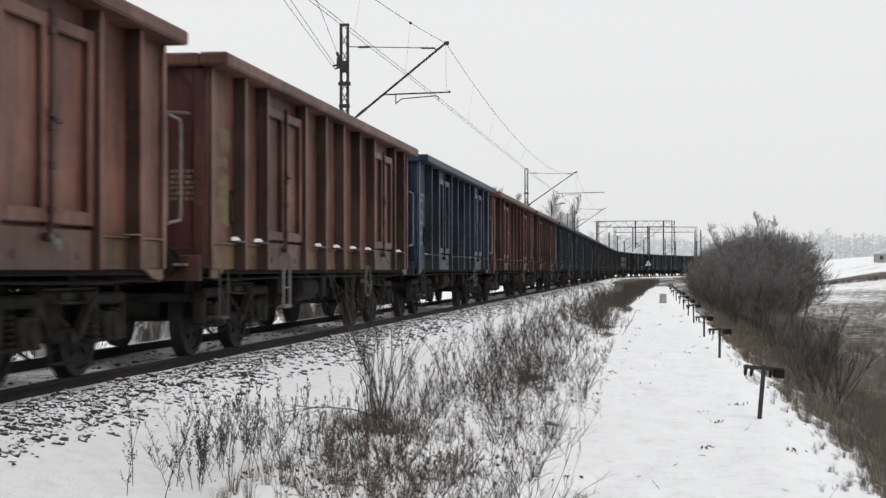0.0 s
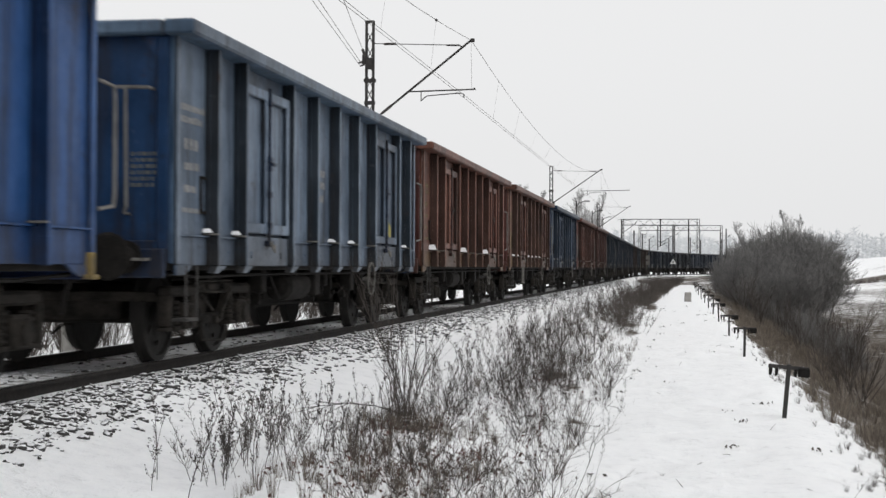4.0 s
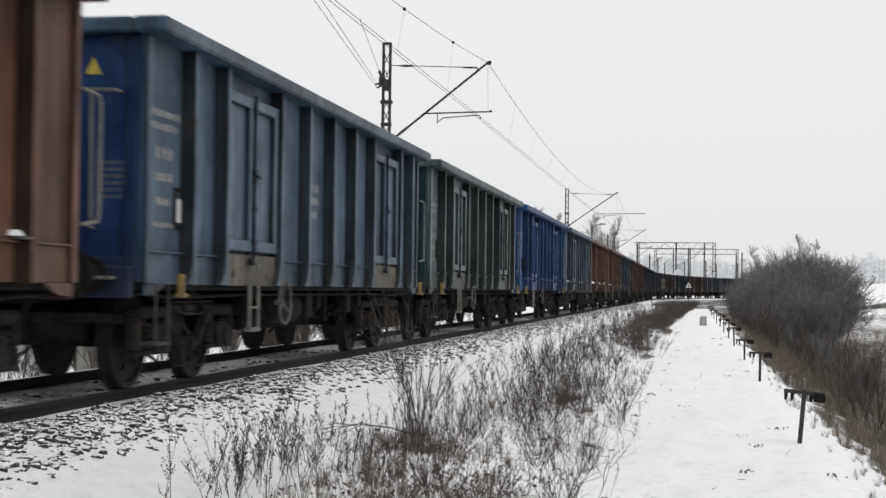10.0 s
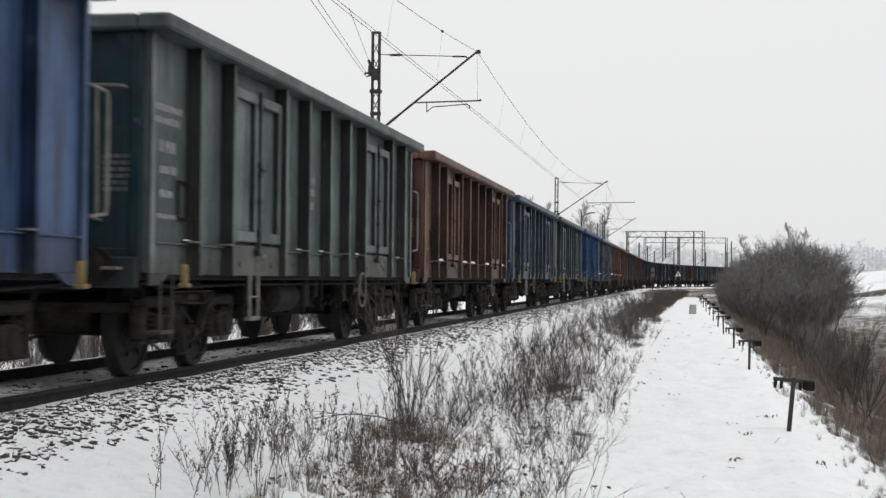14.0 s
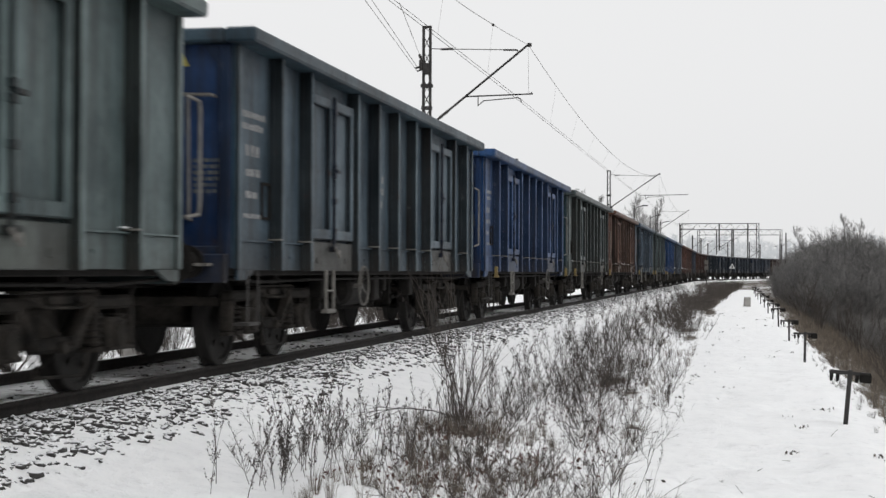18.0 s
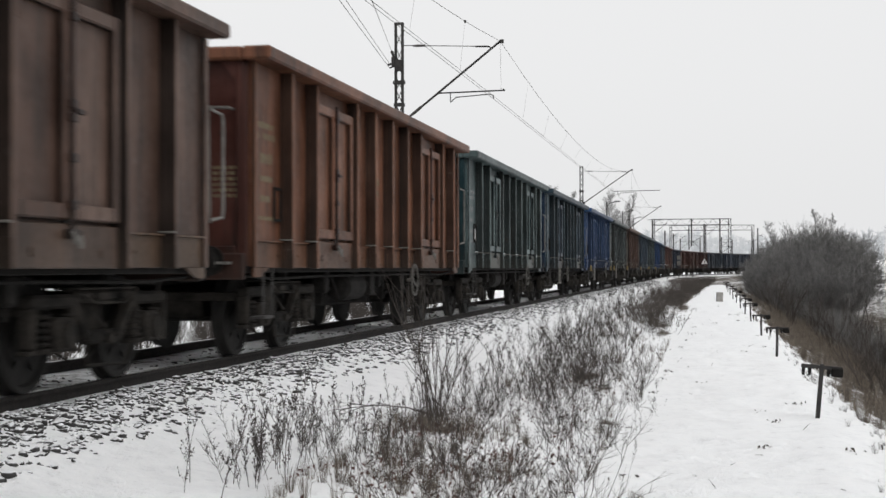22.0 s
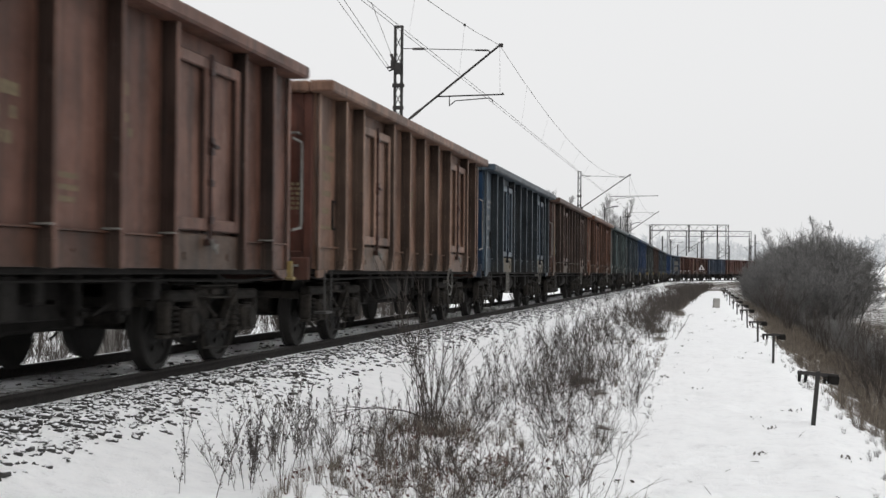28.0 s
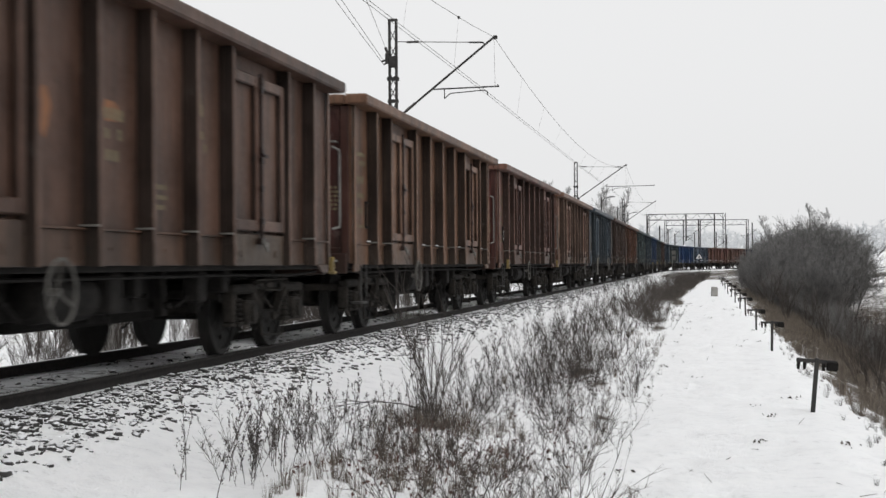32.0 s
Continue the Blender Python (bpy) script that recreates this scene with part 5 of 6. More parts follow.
rng_weed = np.random.default_rng(11)
WEEDS = [weed_template(rng_weed, rng_weed.uniform(0.5, 0.95), int(rng_weed.integers(7, 16)), 0.9 if i % 2 else 0.25) for i in range(16)]
near_weeds, far_weeds = weed_places(np.random.default_rng(5))
MUGWORT = [mugwort_template(rng_weed, rng_weed.uniform(0.6, 1.0)) for _ in range(10)]
rng_mug = np.random.default_rng(17)
stalks = []
for cx, cy, rx, ry, n, s0, s1 in ((-3.12, 9.9, 0.12, 0.6, 22, 0.45, 0.85), (-3.2, 11.3, 0.16, 0.7, 20, 0.4, 0.75), (-2.85, 10.7, 0.25, 0.8, 20, 0.3, 0.65), (-2.45, 11.6, 0.3, 0.8, 18, 0.3, 0.6), (-1.9, 10.3, 0.4, 0.8, 20, 0.25, 0.5),
                                  (-2.2, 15.5, 0.4, 1.2, 26, 0.4, 0.75), (-1.7, 17.5, 0.3, 1.2, 24, 0.35, 0.7), (-2.3, 19.5, 0.4, 1.5, 30, 0.45, 0.8), (-1.9, 23.5, 0.4, 2.0, 36, 0.5, 0.9), (-2.2, 29, 0.5, 3.0, 40, 0.5, 1.0), (-1.2, 12.4, 0.3, 1.0, 10, 0.2, 0.4)):
    for _ in range(n):
        x, y = cx + rng_mug.normal() * rx, cy + rng_mug.normal() * ry
        stalks.append((x, y, ground_z(x, y) - 0.02, rng_mug.uniform(s0, s1)))
scattered("dry_weeds", MUGWORT, stalks, M_SEED, "stiff dark dead stalks with clotted seed heads in the snow", "weeds")
docks = [(x, y, ground_z(x, y) - 0.02, s) for x, y, s in ((-1.23, 12.98, 0.5), (-1.27, 13.1, 0.42), (-1.18, 12.9, 0.38), (-1.3, 12.8, 0.35), (-1.62, 11.2, 0.4), (-1.55, 11.3, 0.35), (-2.05, 10.2, 0.4), (-1.95, 10.35, 0.32))]
scattered("dry_weeds", MUGWORT, docks, M_DOCK, "reddish-brown dead dock plants beside the path", "weeds")


def build_leaf_litter():
    """Withered reddish leaves low among the stalks."""
    rng = np.random.default_rng(61)
    spots, sizes = [], []
    for cx, cy, rx, ry, n in ((-2.0, 10.0, 0.35, 0.6, 420), (-2.5, 12.9, 0.25, 0.5, 300), (-1.6, 11.6, 0.25, 0.6, 160), (-1.75, 19.8, 0.3, 1.0, 300), (-2.2, 15.8, 0.4, 1.0, 220)):
        for _ in range(n):
            x, y = cx + rng.normal() * rx, cy + rng.normal() * ry
            spots.append((x, y, ground_z(x, y) + 0.01 + 0.10 * rng.random() ** 2))
            sizes.append(rng.uniform(0.010, 0.024))
    v, f = flakes(np.array(spots), np.array(sizes), rng)
    tagged(new("leaf_litter", arrays_mesh("leaf_litter", v, f, M_DOCK)), "withered reddish leaves among the dead stalks", "leaves", kind="stuff")


build_leaf_litter()
scattered("dry_weeds", WEEDS, near_weeds, M_WEED, "dead brown weeds with clotted seed heads standing in the snow", "weeds")
scattered("dry_weeds", WEEDS[:6], far_weeds, M_WEED, "dense dark dead weeds in a strip beside the track", "weeds")
TUFTS = [tuft_template(rng_weed, rng_weed.uniform(0.22, 0.42), 26) for _ in range(8)]


def tuft_places(rng, n, y0, y1, q0, q1, s0, s1, power=1.4):
    made = []
    while len(made) < n:
        y = y0 + (y1 - y0) * rng.random() ** power
        q = rng.uniform(q0, q1)
        x = float(track_x(y)) + q
        if noise.noise((x * 0.7, y * 0.35, 21)) + 0.25 < rng.random() * 0.7:
            continue
        if y > 70 and noise.noise((x * 0.12, y * 0.035, 33)) < (y - 135) * 0.004:
            continue
        made.append((x, y, ground_z(x, y) - 0.01, rng.uniform(s0, s1)))
    return made


rng_tuft = np.random.default_rng(8)
scattered("dry_grass", TUFTS, tuft_places(rng_tuft, 260, 8, 60, 3.3, 5.2, 0.25, 0.6) + [(x, y, ground_z(x, y) - 0.01, s) for x, y, s in zip(rng_tuft.normal(-1.95, 0.45, 105), rng_tuft.uniform(8.6, 11.8, 105), rng_tuft.uniform(0.3, 0.7, 105))] + [(x, y, ground_z(x, y) - 0.01, s) for x, y, s in zip(rng_tuft.normal(-2.5, 0.3, 60), rng_tuft.normal(13.4, 0.5, 60), rng_tuft.uniform(0.35, 0.7, 60))], M_STRAW, "flattened dead grass tufts poking through the snow", "grass")
scattered("dry_grass", TUFTS, tuft_places(rng_tuft, 2600, 8, 70, 7.75, 12, 0.45, 1.15), M_STRAW, "pale brown dead grass on the embankment slope", "grass")
scattered("dry_grass", TUFTS, tuft_places(rng_tuft, 130, 8.5, 60, 7.45, 7.95, 0.2, 0.45), M_WEED, "short dead grass along the lip of the slope", "grass")
TALL = [tuft_template(rng_weed, rng_weed.uniform(0.7, 1.2), 30, 0.5) for _ in range(8)]
scattered("dry_grass", TALL, tuft_places(rng_tuft, 3200, 14, 170, 8.8, 34, 0.35, 0.85, 1.1), M_STRAW, "tall rank dead grass covering the low meadow", "grass")


sprout_rng = np.random.default_rng(29)
sprouts = []
for _ in range(150):
    y = 8.5 + 40 * sprout_rng.random() ** 1.6
    q = 4.7 + abs(sprout_rng.normal()) * 0.45 if sprout_rng.random() < 0.65 else 7.75 - abs(sprout_rng.normal()) * 0.22
    sprouts.append((TRACK_X + q, y, ground_z(TRACK_X + q, y) - 0.01, sprout_rng.uniform(0.10, 0.32)))
scattered("dry_weeds", WEEDS[:5] + TUFTS[:3], sprouts, M_SEED, "small dead sprouts poking through the snow of the path", "weeds")


# ---- shrubs ----
def shrub_mesh(seed, tall, stems, level, radius, mat, spread=0.5, kids=5, lean=0.45):
    rng = np.random.default_rng(seed)
    out = []
    for _ in range(stems):
        a = rng.uniform(0, 2 * math.pi)
        h = np.array([math.cos(a) * lean * rng.uniform(0.1, 1), math.sin(a) * lean * rng.uniform(0.1, 1), 1.0])
        grow(rng, (rng.normal() * 0.05 * tall, rng.normal() * 0.05 * tall, -0.05), h / np.linalg.norm(h), tall * rng.uniform(0.6, 0.95), radius, level, out, spread, kids)
    v, f = prisms(as_segments(out))
    return arrays_mesh("shrub", v, f, mat)


def put_shrub(me, x, y, s, turn, label, group, category="shrub", name="shrub"):
    ob = new(name, me)
    ob.matrix_basis = Matrix.Translation((x, y, ground_z(x, y) - 0.04)) @ Matrix.Rotation(turn, 4, "Z") @ Matrix.Scale(s, 4)
    return tagged(ob, label, category, group)


def fan_shrub_mesh(seed):
    """Long thin nearly straight stems fanning from one root, with a few side twigs."""
    rng = np.random.default_rng(seed)
    out = []
    for i in range(21):
        a = rng.uniform(0, 2 * math.pi)
        r = rng.uniform(0.02, 0.6)
        h = np.array([math.cos(a) * r, math.sin(a) * r, 1.0])
        grow(rng, (rng.normal() * 0.04, rng.normal() * 0.04, -0.05), h / np.linalg.norm(h), rng.uniform(0.75, 1.45), 0.0055, 1, out, 0.42, 6)
    grow(rng, (0, 0, 0.15), (-0.93, -0.1, 0.45), 1.05, 0.008, 1, out, 0.5, 6, 0.16)
    for i in range(26):
        a = rng.uniform(0, 2 * math.pi)
        grow(rng, (rng.normal() * 0.1, rng.normal() * 0.1, -0.03), (math.cos(a) * 0.5, math.sin(a) * 0.5, 0.8), rng.uniform(0.2, 0.45), 0.004, 1, out, 0.6, 4)
    return arrays_mesh("shrub", *prisms(as_segments(out)), M_TWIG)


put_shrub(fan_shrub_mesh(31), -2.57, 13.5, 1.0, 0.0, "bare dark many-stemmed shrub standing in snowy weeds", "bare shrubs by the track")
side_bush = shrub_mesh(32, 0.85, 9, 2, 0.0045, M_TWIG, 0.7, 4, 1.1)
for x, y, s in ((-1.75, 20.3, 0.75), (-1.95, 21.5, 0.8), (-2.4, 26, 0.85), (-1.45, 36.3, 0.95), (-1.2, 37.8, 0.9), (-2.6, 36.0, 1.0), (-1.6, 47, 1.1), (-1.9, 55, 1.2), (-1.5, 66, 1.2), (-1.7, 80, 1.3), (-1.6, 95, 1.4), (-1.7, 112, 1.5)):
    put_shrub(side_bush, x, y, s, x * 7, "bare dark shrub among dead weeds", "bare shrubs by the track")

# low tangled brush at the edge of the path
tangle = [shrub_mesh(34 + i, 0.55, 9, 2, 0.004, M_TWIG, 0.75, 4, 1.5) for i in range(4)]
rng_tg = np.random.default_rng(19)
for i in range(46):
    y = 8.6 + 15 * rng_tg.random() ** 1.3
    q = rng_tg.uniform(3.6, 5.3)
    put_shrub(tangle[i % 4], TRACK_X + q, y, rng_tg.uniform(0.6, 1.25), i * 1.3, "low tangled bare twigs sticking out of the snow", "tangled twigs by the path")

# thicket on the far side of the path
def bush_mesh(seed, tall):
    """A dense bush: short stems that split early into sheaves of fine twigs."""
    rng = np.random.default_rng(seed)
    out = []
    for _ in range(13):
        a = rng.uniform(0, 2 * math.pi)
        r = rng.uniform(0.05, 1.0)
        h = np.array([math.cos(a) * r * 0.9, math.sin(a) * r * 0.9, 1.0])
        grow(rng, (rng.normal() * 0.12 * tall, rng.normal() * 0.12 * tall, -0.05), h / np.linalg.norm(h), tall * rng.uniform(0.38, 0.56), 0.028, 3, out, 0.75, 7)
    a, b, r0, r1 = as_segments(out)
    return arrays_mesh("shrub", *prisms((a, b, np.maximum(r0, 0.0052), np.maximum(r1, 0.0038))), M_THICKET)


THICK = [bush_mesh(40 + i, 3.5 + 0.3 * i) for i in range(5)]
slope_bush = [shrub_mesh(60 + i, 1.5, 10, 2, 0.014, M_TWIG, 0.6, 5, 0.75) for i in range(3)]
rng_th = np.random.default_rng(77)
count = 0
while count < 165:
    y = rng_th.uniform(95, 210)
    left = 6.1 - max(0.0, y - 110) * 0.007
    right = 0.090 * y - 0.6
    if right <= left:
        continue
    x = rng_th.uniform(left, right)
    x += float(track_x(y)) - TRACK_X if y > 172 else 0
    across = (x - left) / max(right - left, 1)
    # lower at both ends of the clump
    s = (1.06 + 0.76 * min(1, across * 2.8, (1 - across) * 4.5 + 0.5)) * rng_th.uniform(0.84, 1.16) * (0.62 + 0.42 * min(1, y / 130))
    put_shrub(THICK[count % 5], x, y, s, rng_th.uniform(0, 6.28), "bare dark grey-brown bush in a dense thicket", "bushes of the thicket", "bush", "bush")
    count += 1
for i in range(34):
    y = rng_th.uniform(52, 110)
    x = rng_th.uniform(5.2, 3.4 + 0.055 * y)
    put_shrub(THICK[i % 5], x, y, rng_th.uniform(0.24, 0.42) * (0.6 + y / 110), i, "low bare brown brush on the embankment slope", "brush on the slope", "bush", "bush")
for x, y, s in ((3.05, 27.6, 1.1), (3.4, 28.6, 0.9), (3.4, 36, 0.8), (4.6, 41, 1.0), (4.2, 52, 1.2), (5.8, 60, 1.3), (3.6, 66, 1.2), (5.0, 72, 1.4), (4.2, 80, 1.5), (6.5, 78, 1.5), (3.8, 90, 1.6), (8.2, 70, 1.2)):
    put_shrub(slope_bush[int(y) % 3], x, y, s, y, "bare brown shrub on the embankment slope", "shrubs on the slope")
# brush beyond the track
back_bush = [shrub_mesh(80 + i, 1.3, 16, 2, 0.010, M_TWIG, 0.5, 5, 0.7) for i in range(3)]
for i in range(70):
    y = rng_th.uniform(14, 95)
    x = rng_th.uniform(-13.5, -9.6) - y * 0.10 * rng_th.random()
    put_shrub(back_bush[i % 3], x, y, rng_th.uniform(0.6, 1.25), i, "bare low brush in snow beyond the track", "brush beyond the track")


for i in range(60):
    y = 13 + 50 * rng_th.random()
    put_shrub(back_bush[i % 3], rng_th.uniform(-11.2, -9.4) - 0.03 * y, y, rng_th.uniform(0.45, 0.85), i * 2.1, "bare low brush in snow beyond the track", "brush beyond the track")


# ---- bare trees ----
def tree_mesh(seed, tall):
    rng = np.random.default_rng(seed)
    out = []
    grow(rng, (0, 0, -0.2), (0, 0, 1), tall, 0.085, 0, out)
    spine = [s[0] for s in out] + [out[-1][1]]
    trunk = prisms(as_segments(out), 7)
    limbs = []
    for _ in range(46):
        f = rng.uniform(0.20, 0.99)
        i = min(int(f * 4), 3)
        q = spine[i] + (spine[i + 1] - spine[i]) * (f * 4 - i)
        a = rng.uniform(0, 6.28)
        h = np.array([math.cos(a), math.sin(a), 1.5])
        grow(rng, q, h / np.linalg.norm(h), tall * 0.30 * (1.18 - f), 0.018, 2, limbs, 0.6, 7, 0.02)
    a, b, r0, r1 = as_segments(limbs)
    crown = prisms((a, b, np.maximum(r0, 0.0065), np.maximum(r1, 0.0045)))
    return arrays_mesh("trunk", *trunk, M_BARK), arrays_mesh("crown", *crown, M_HAZETWIG)


TREES = [tree_mesh(90 + i, 10.0) for i in range(3)]
for i, (x, y, s) in enumerate(((-24, 188, 1.35), (-18.5, 200, 1.15), (-14.5, 207, 0.95), (-22, 226, 1.45), (-29, 195, 1.3), (-17, 236, 1.5), (-14, 252, 1.5), (-12.4, 223, 0.95), (-14.0, 242, 1.25), (-27, 250, 1.5), (-20, 262, 1.6), (9.0, 140, 0.92), (9.9, 143, 1.04), (11.2, 150, 0.95))):
    t = new("bare_tree")
    t.matrix_basis = Matrix.Translation((x, y, ground_z(x, y) - 0.1)) @ Matrix.Rotation(i * 1.7, 4, "Z") @ Matrix.Scale(s, 4)
    tagged(t, "tall bare winter tree with fine twigs, paled by painted haze", "tree", "bare trees")
    part("trunk", TREES[i % 3][0], None, t)
    part("crown", TREES[i % 3][1], None, t)


# ---- distance ----
def far_woods():
    rng = np.random.default_rng(3)
    out = []
    for a in np.arange(-34, 38, 0.075):
        ang = radians(a + rng.normal() * 0.05)
        dist = rng.uniform(820, 960)
        base = np.array([math.sin(ang) * dist, math.cos(ang) * dist, 5.0])
        tall = (15 + 6 * noise.noise((a * 0.25, 1, 2)) + 3.5 * noise.noise((a * 1.3, 4, 2))) * rng.uniform(0.75, 1.12)
        out.append((base, base + np.array([0, 0, tall]), 0.30, 0.08))
        for _ in range(38):
            f = rng.uniform(0.02, 1.0)
            q = base + np.array([0, 0, tall * f])
            w = tall * (0.05 + 0.13 * math.sin(3.14 * min(1.0, 0.15 + f * 0.8))) + 0.3
            e = q + np.array([rng.normal() * w, rng.normal() * w, rng.uniform(0.6, 2.4)])
            out.append((q, e, 0.30, 0.10))
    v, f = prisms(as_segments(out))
    tagged(new("backdrop_woods", arrays_mesh("backdrop_woods", v, f, M_FAR_HAZE)), "pale misty bare woods on the horizon", "woods", kind="structure")


far_woods()


def build_shed(x, y, w, h):
    s = new("shed")
    s.location = (x, y, ground_z(x, y, False) - 0.2)
    tagged(s, "small grey shed with a snowy roof across the field", "shed", "sheds across the field")
    bm = bmesh.new()
    box(bm, -w / 2, w / 2, -2, 2, 0, h)
    part("wall", bm, M_CONCRETE, s)
    bm = bmesh.new()
    for a, b in ((-w / 2 - 0.3, 0), (0, w / 2 + 0.3)):
        z0, z1 = (h, h + w * 0.22) if a < 0 else (h + w * 0.22, h)
        v = [bm.verts.new(c) for c in ((a, -2.3, z0), (b, -2.3, z1), (b, 2.3, z1), (a, 2.3, z0), (a, -2.3, z0 + 0.15), (b, -2.3, z1 + 0.15), (b, 2.3, z1 + 0.15), (a, 2.3, z0 + 0.15))]
        for f in ((0, 1, 2, 3), (7, 6, 5, 4), (0, 4, 5, 1), (1, 5, 6, 2), (2, 6, 7, 3), (3, 7, 4, 0)):
            bm.faces.new([v[i] for i in f])
    part("roof", bm, M_SNOW, s, "snow-covered pitched roof")
    for u in (-w * 0.25, w * 0.25):
        bm = bmesh.new()
        box(bm, u - 0.6, u + 0.6, -2.06, -1.96, h * 0.35, h * 0.8)
        part("window", bm, M_BLACK, s)


# a dark line of low scrub along a ditch across the field
rng_h = np.random.default_rng(50)
hx, hy = rng_h.uniform(30, 150, 900), rng_h.normal(370, 1.6, 900)
scattered("hedge", TALL, [(x, y, ground_z(x, y) - 0.05, s) for x, y, s in zip(hx, hy, rng_h.uniform(0.9, 1.9, 900))], M_TWIG, "dark line of low scrub along a ditch", "hedge")


build_shed(86, 560, 9, 3.2)
build_shed(99, 585, 8, 3.0)


# ---- station portals, distant masts, lamps and signs ----
def build_portal(y, x0, x1, top, depth, drops):
    p = new("overhead_line_portal")
    p.location = (0, y, 0)
    tagged(p, "dark lattice steel portal spanning the station tracks", "portal", "portals of the overhead line")
    for x in (x0, x1):
        bm = bmesh.new()
        for e in (-0.22, 0.22):
            box(bm, x + e - 0.06, x + e + 0.06, -0.1, 0.1, ground_z(x, y, False) - 0.3, top + 0.1)
        for i in range(10):
            s = 1 if i % 2 else -1
            rod(bm, (x - 0.2 * s, 0, i * top / 10), (x + 0.2 * s, 0, (i + 1) * top / 10), 0.03, 0.03, 4)
        part("column", bm, M_MAST, p)
    for z in (top, top - depth):
        bm = bmesh.new()
        box(bm, x0, x1, -0.07, 0.07, z - 0.06, z + 0.06)
        part("beam_chord", bm, M_MAST, p)
    n = int((x1 - x0) / 0.9)
    for i in range(n):
        u0, u1 = x0 + (x1 - x0) * i / n, x0 + (x1 - x0) * (i + 1) / n
        z0, z1 = (top, top - depth) if i % 2 else (top - depth, top)
        bm = bmesh.new()
        rod(bm, (u0, 0, z0), (u1, 0, z1), 0.028, 0.028, 4)
        part("lacing_bar", bm, M_MAST, p)
    for x, low in drops:
        bm = bmesh.new()
        box(bm, x - 0.12, x + 0.12, -0.08, 0.08, low, top)
        rod(bm, (x, 0, low + 0.5), (x + 2.2, 0, low + 1.9), 0.05, 0.05, 5)
        rod(bm, (x, 0, low + 1.8), (x + 2.0, 0, low + 1.7), 0.03, 0.03, 5)
        part("hanger", bm, M_MAST, p)


build_portal(262, -9.9, 3.45, 9.65, 1.05, ((-3.2, 4.9), (1.75, 3.0)))
build_portal(330, -8.6, 9.4, 10.5, 1.15, ((-4.6, 5.0), (-0.9, 2.0)))


def build_plain_mast(x, y, top, arm):
    m = new("far_mast")
    m.location = (x, y, 0)
    tagged(m, "slim dark steel mast with a slanted arm", "mast", "distant masts")
    bm = bmesh.new()
    box(bm, -0.14, 0.14, -0.1, 0.1, ground_z(x, y, False) - 0.3, top)
    part("column", bm, M_MAST, m)
    if arm:
        bm = bmesh.new()
        rod(bm, (0, 0, top - 2.6), (arm, 0, top - 0.5), 0.05, 0.05, 5)
        rod(bm, (0, 0, top - 0.7), (arm * 0.9, 0, top - 0.75), 0.025, 0.025, 5)
        part("arm", bm, M_MAST, m)


for x, y, top, arm in ((-10.9, 285, 10.2, 2.8), (-9.0, 300, 8.6, 2.6), (-8.4, 345, 9.0, 2.8), (-7.5, 380, 8.5, 2.8), (-1.1, 290, 9.6, 2.6), (-2.6, 400, 9.0, -2.5), (3.2, 410, 9.5, 2.5), (6.2, 420, 9.0, -2.5), (9.6, 345, 9.3, 2.4), (11.4, 360, 10.6, 0), (12.4, 430, 9.5, -2.0)):
    build_plain_mast(x, y, top, arm)


def build_lamp(x, y, top):
    m = new("street_lamp")
    m.location = (x, y, 0)
    tagged(m, "slim grey lamp post with a short upturned arm", "lamp post", "lamp posts beyond the track")
    bm = bmesh.new()
    rod(bm, (0, 0, ground_z(x, y, False) - 0.3), (0, 0, top), 0.09, 0.06, 8)
    part("pole", bm, M_MAST, m)
    bm = bmesh.new()
    tube(bm, [(0, 0, top - 0.5), (0.35, 0, top - 0.15), (0.9, 0, top + 0.0)], 0.04)
    part("arm", bm, M_MAST, m)
    bm = bmesh.new()
    box(bm, 0.8, 1.4, -0.10, 0.10, top - 0.04, top + 0.07, 0.03)
    part("lamp_head", bm, M_MAST, m)


build_lamp(-10.4, 150, 7.8)
build_lamp(-11.0, 188, 8.3)
build_lamp(-11.6, 226, 8.8)


def build_signs():
    s = new("warning_sign")
    s.location = (-0.62, 170, ground_z(-0.62, 170))
    tagged(s, "white triangular line-side sign on a thin post", "sign")
    bm = bmesh.new()
    rod(bm, (0, 0, -0.2), (0, 0, 2.3), 0.04, 0.04, 6)
    part("post", bm, M_MAST, s)
    bm = bmesh.new()
    v = [bm.verts.new((x, y, z)) for y in (-0.06, -0.045) for x, z in ((-0.36, 2.06), (0.36, 2.06), (0.0, 2.68))]
    for f in ((0, 1, 2), (5, 4, 3), (0, 3, 4, 1), (1, 4, 5, 2), (2, 5, 3, 0)):
        bm.faces.new([v[i] for i in f])
    part("plate", bm, M_WHITE, s)
    bm = bmesh.new()
    box(bm, -0.06, 0.06, -0.07, -0.062, 2.14, 2.42)
    part("symbol", bm, M_BLACK, s)
    q = new("marker_post")
    q.location = (-3.1, 150, ground_z(-3.1, 150))
    tagged(q, "thin marker post with two pale plates beside the track", "sign")
    bm = bmesh.new()
    rod(bm, (0, 0, -0.2), (0, 0, 2.9), 0.035, 0.035, 6)
    part("post", bm, M_MAST, q)
    for z in (1.75, 2.3):
        bm = bmesh.new()
        box(bm, -0.2, 0.2, -0.06, -0.035, z, z + 0.42, 0.01)
        part("plate", bm, M_PALE, q)


build_signs()


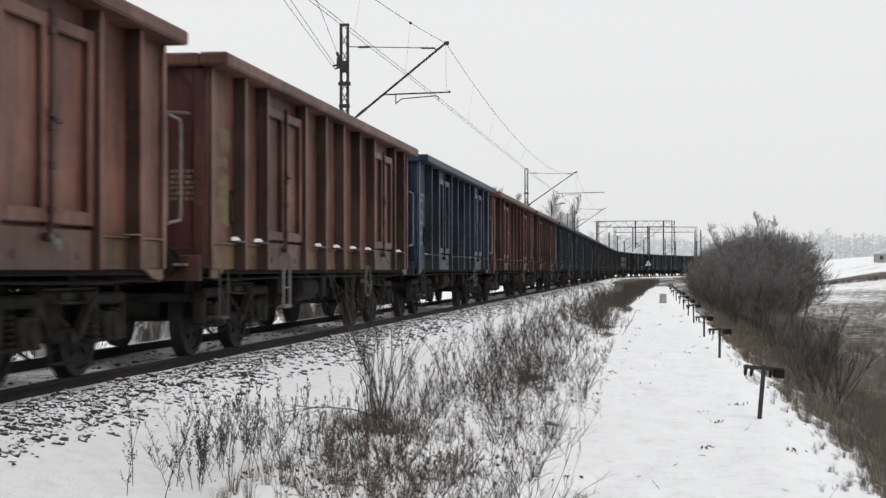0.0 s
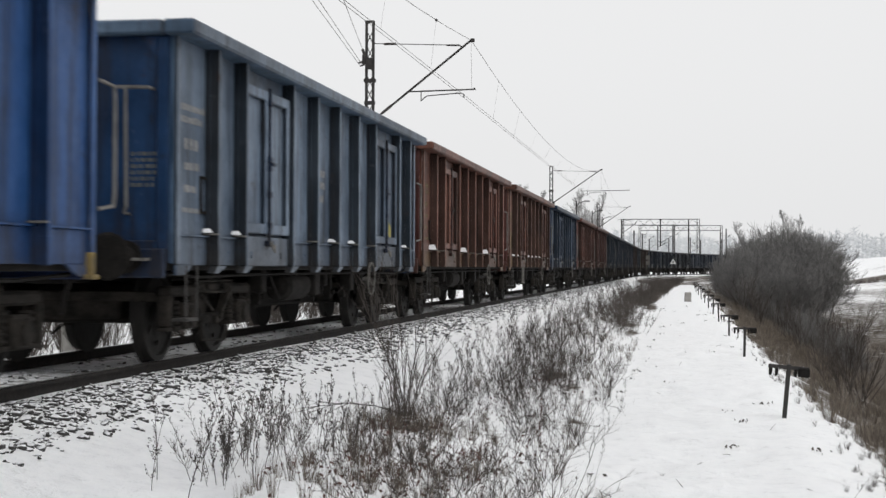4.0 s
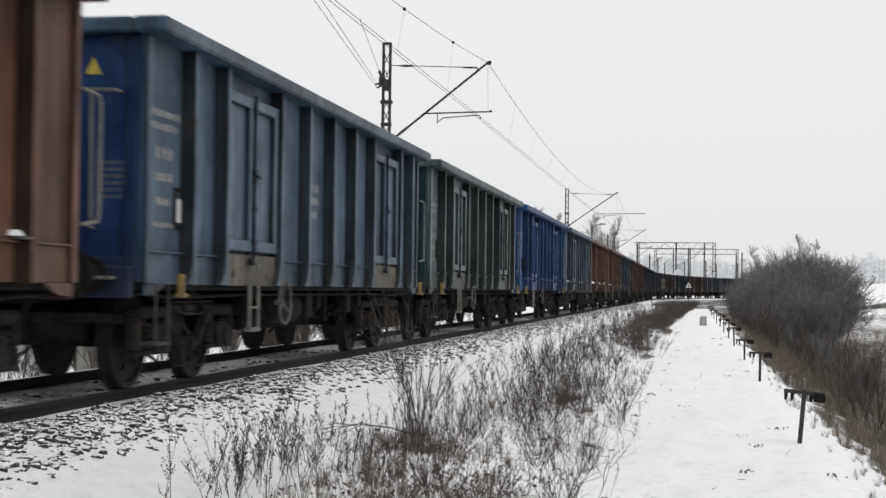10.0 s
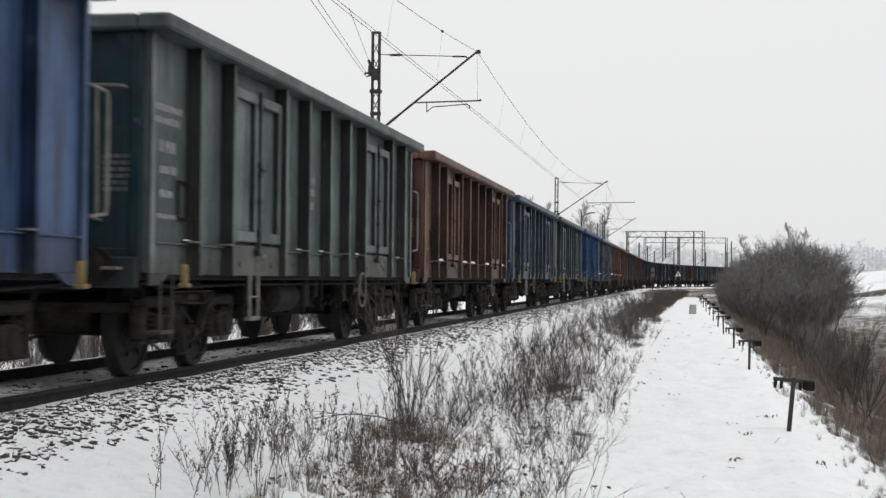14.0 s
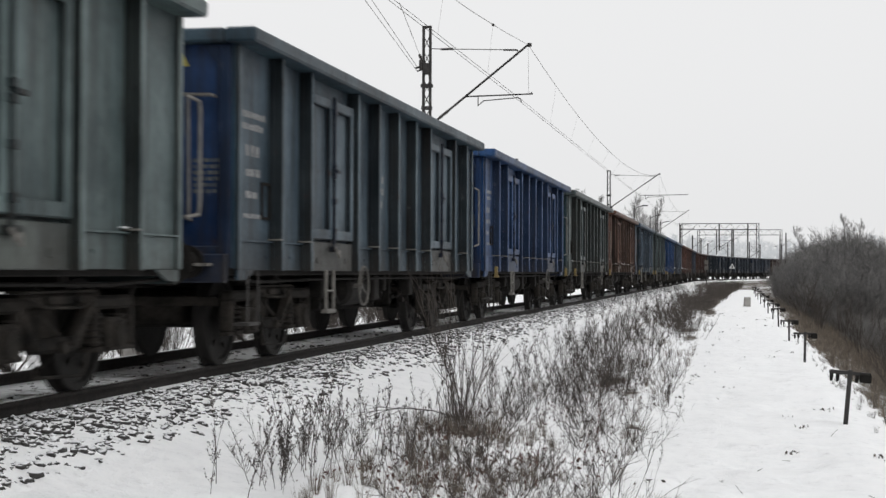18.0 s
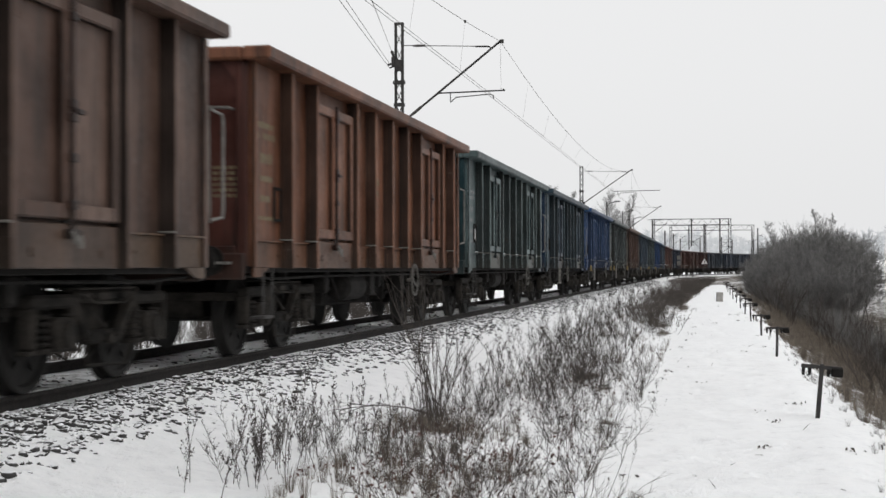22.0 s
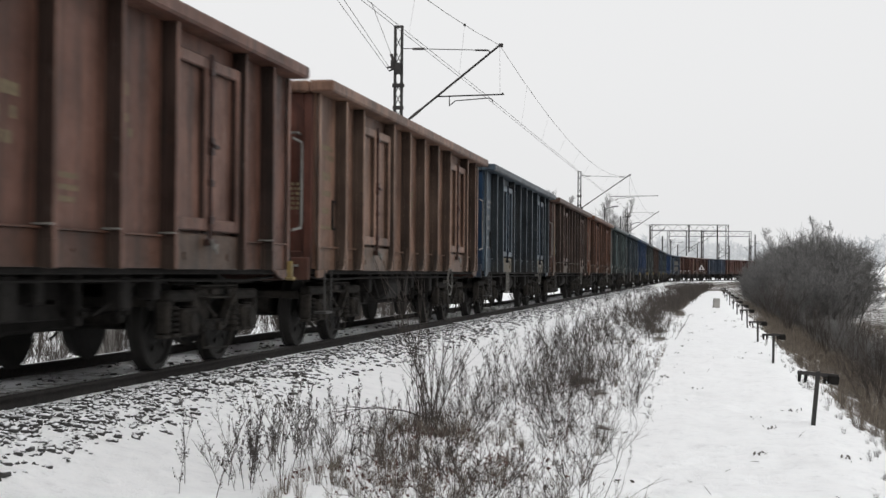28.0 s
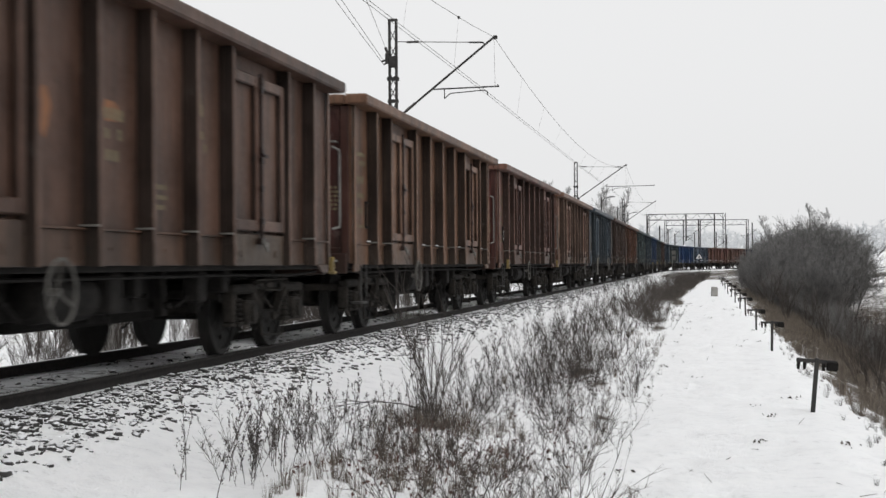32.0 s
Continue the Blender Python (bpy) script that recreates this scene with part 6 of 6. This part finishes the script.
def build_stone_marker():
    bm = bmesh.new()
    box(bm, -0.165, 0.165, -0.12, 0.12, -0.2, 0.46, 0.03)
    for v in bm.verts:
        if v.co.z > 0.3:
            v.co.x *= 0.9
    ob = new("distance_stone", mesh_of("distance_stone", bm, M_CONCRETE))
    ob.matrix_basis = pose(0.44, 71.0, ground_z(0.44, 71.0) - 0.02, 0, 2, 8)
    tagged(ob, "low grey concrete distance stone in the snow", "stone")
    bm = bmesh.new()
    box(bm, -0.22, 0.22, -0.22, 0.22, -0.4, 1.15, 0.02)
    ob = new("concrete_post", mesh_of("concrete_post", bm, M_CONCRETE))
    ob.location = (-11.15, 25.9, ground_z(-11.15, 25.9))
    tagged(ob, "thick square concrete post beyond the track", "post")


build_stone_marker()


# ---- sleepers and ballast ----
def build_sleepers():
    bed = tagged(new("sleeper_row"), "concrete sleepers half buried in dirty snow and ballast", "sleepers", kind="structure")
    bm = bmesh.new()
    box(bm, -1.25, 1.25, -0.12, 0.12, -0.36, -0.118, 0.02)
    for x in (-0.755, 0.755):
        box(bm, x - 0.13, x + 0.13, -0.07, 0.07, -0.118, -0.09, 0.006)
    me = mesh_of("sleeper", bm, M_SLEEPER)
    for i in range(250):
        x, y, a = on_track(-12 + i * 0.62)
        o = part("sleeper", me, None, bed)
        o.matrix_basis = pose(x, y, random.uniform(-0.045, -0.025), 0, 0, -math.degrees(a))


build_sleepers()


def stone_template(rng):
    n = 8
    v = rng.normal(size=(n, 3))
    v /= np.linalg.norm(v, axis=1, keepdims=True)
    bm = bmesh.new()
    for p in v * np.array([1, 0.8, 0.62]):
        bm.verts.new(p)
    hull = bmesh.ops.convex_hull(bm, input=bm.verts[:])
    loose = [g for g in hull.get("geom_interior", []) if isinstance(g, bmesh.types.BMVert)]
    bmesh.ops.delete(bm, geom=loose, context="VERTS")
    bmesh.ops.triangulate(bm, faces=bm.faces[:])
    bm.verts.index_update()
    verts = np.array([p.co[:] for p in bm.verts])
    faces = np.array([[w.index for w in f.verts] for f in bm.faces])
    bm.free()
    return verts, faces


def build_ballast():
    rng = np.random.default_rng(21)
    temps = [stone_template(rng) for _ in range(10)]
    bed = tagged(new("ballast"), "dark crushed stone ballast showing through the snow", "ballast", kind="structure")
    shared = [arrays_mesh("stone", v, f, M_STONE) for v, f in temps]
    chunks, single = [], 0
    for i in range(22000):
        y = 7 + 120 * rng.random() ** 1.9
        band = rng.random()
        q = rng.uniform(0.87, 2.05) if band < 0.80 else (rng.uniform(-0.68, 0.68) if band < 0.86 else rng.uniform(-2.1, -0.9))
        if q > 1.5 and rng.random() < (q - 1.5) / 0.5:
            continue
        x = TRACK_X + q
        r = 0.018 + 0.042 * rng.random() ** 1.5
        z = ground_z(x, y) + r * rng.uniform(-0.25, 0.25)
        a = rng.uniform(0, 6.28)
        if single < 300 and band < 0.80 and 10 < y < 16.5:
            o = part("stone", shared[i % 10], None, bed)
            o.matrix_basis = Matrix.Translation((x, y, z)) @ Matrix.Rotation(a, 4, "Z") @ Matrix.Scale(r, 4)
            single += 1
            continue
        v, f = temps[i % 10]
        c, s = math.cos(a) * r, math.sin(a) * r
        chunks.append((v @ np.array([[c, s, 0], [-s, c, 0], [0, 0, r]]) + np.array([x, y, z]), f))
    v, f = joined(chunks)
    rest = part("stone_layer", arrays_mesh("stone_layer", v, f, M_STONE), None, bed)
    rest["kind"] = "stuff"


build_ballast()


# ---- litter on the snow ----
def build_litter():
    rng = np.random.default_rng(14)
    segs, leaves, sizes = [], [], []
    for _ in range(150):
        y = 8 + 60 * rng.random() ** 1.8
        q = rng.uniform(4.6, 7.6) if rng.random() < 0.45 else rng.uniform(4.2, 5.6)
        x = TRACK_X + q
        z = ground_z(x, y)
        if rng.random() < 0.4:
            a, ln = rng.uniform(0, 6.28), rng.uniform(0.03, 0.14)
            p = np.array([x, y, z + 0.008])
            e = p + np.array([math.cos(a) * ln, math.sin(a) * ln, rng.uniform(-0.005, 0.06)])
            segs.append((p, e, 0.003, 0.0015))
        else:
            for _ in range(int(rng.integers(4, 14))):
                leaves.append(np.array([x, y, z + 0.015]) + rng.normal(size=3) * np.array([0.045, 0.06, 0.010]))
                sizes.append(rng.uniform(0.010, 0.026))
    v, f = joined([prisms(as_segments(segs)), flakes(np.array(leaves), np.array(sizes), rng)])
    tagged(new("twig_litter", arrays_mesh("twig_litter", v, f, M_WEED)), "fallen twigs and dead leaves on the snow", "litter", kind="stuff")


build_litter()


# ---- motion ----
def travelled(t):
    """How far along the track the front body end of wagon 0 is."""
    u = t / 32
    return 7.02 * t + 15.29 * u ** 4 - 44.0 * u ** 3 + 57.41 * u ** 2 - 24.65 * u - 0.09 + 14.04


def motions():
    times = [i * 1.0 for i in range(33)]
    for k, w in WAGONS.items():
        rows = []
        for t in times:
            x, y, a = on_track(travelled(t) - 14.04 * k + SHIFT.get(k, 0.0) - 6.47)
            rows.append((t, pose(x, y, 0, 0, 0, -math.degrees(a))))
        walk(w, rows)
    # all wheels roll alike: one turning per axle place, shared by every wagon
    spins = {}
    for w in WAGONS.values():
        for o in w.children_recursive:
            if not o.name.startswith("wheelset"):
                continue
            place = round(o.location.y, 2)
            if place not in spins:
                walk(o, [(i / 15, pose(0, place, 0.46, -math.degrees(travelled(i / 15) / 0.46))) for i in range(481)])
                spins[place] = o.animation_data
            else:
                o.rotation_mode = "QUATERNION"
                own = o.animation_data_create()
                own.action, own.action_slot = spins[place].action, spins[place].action_slot


motions()
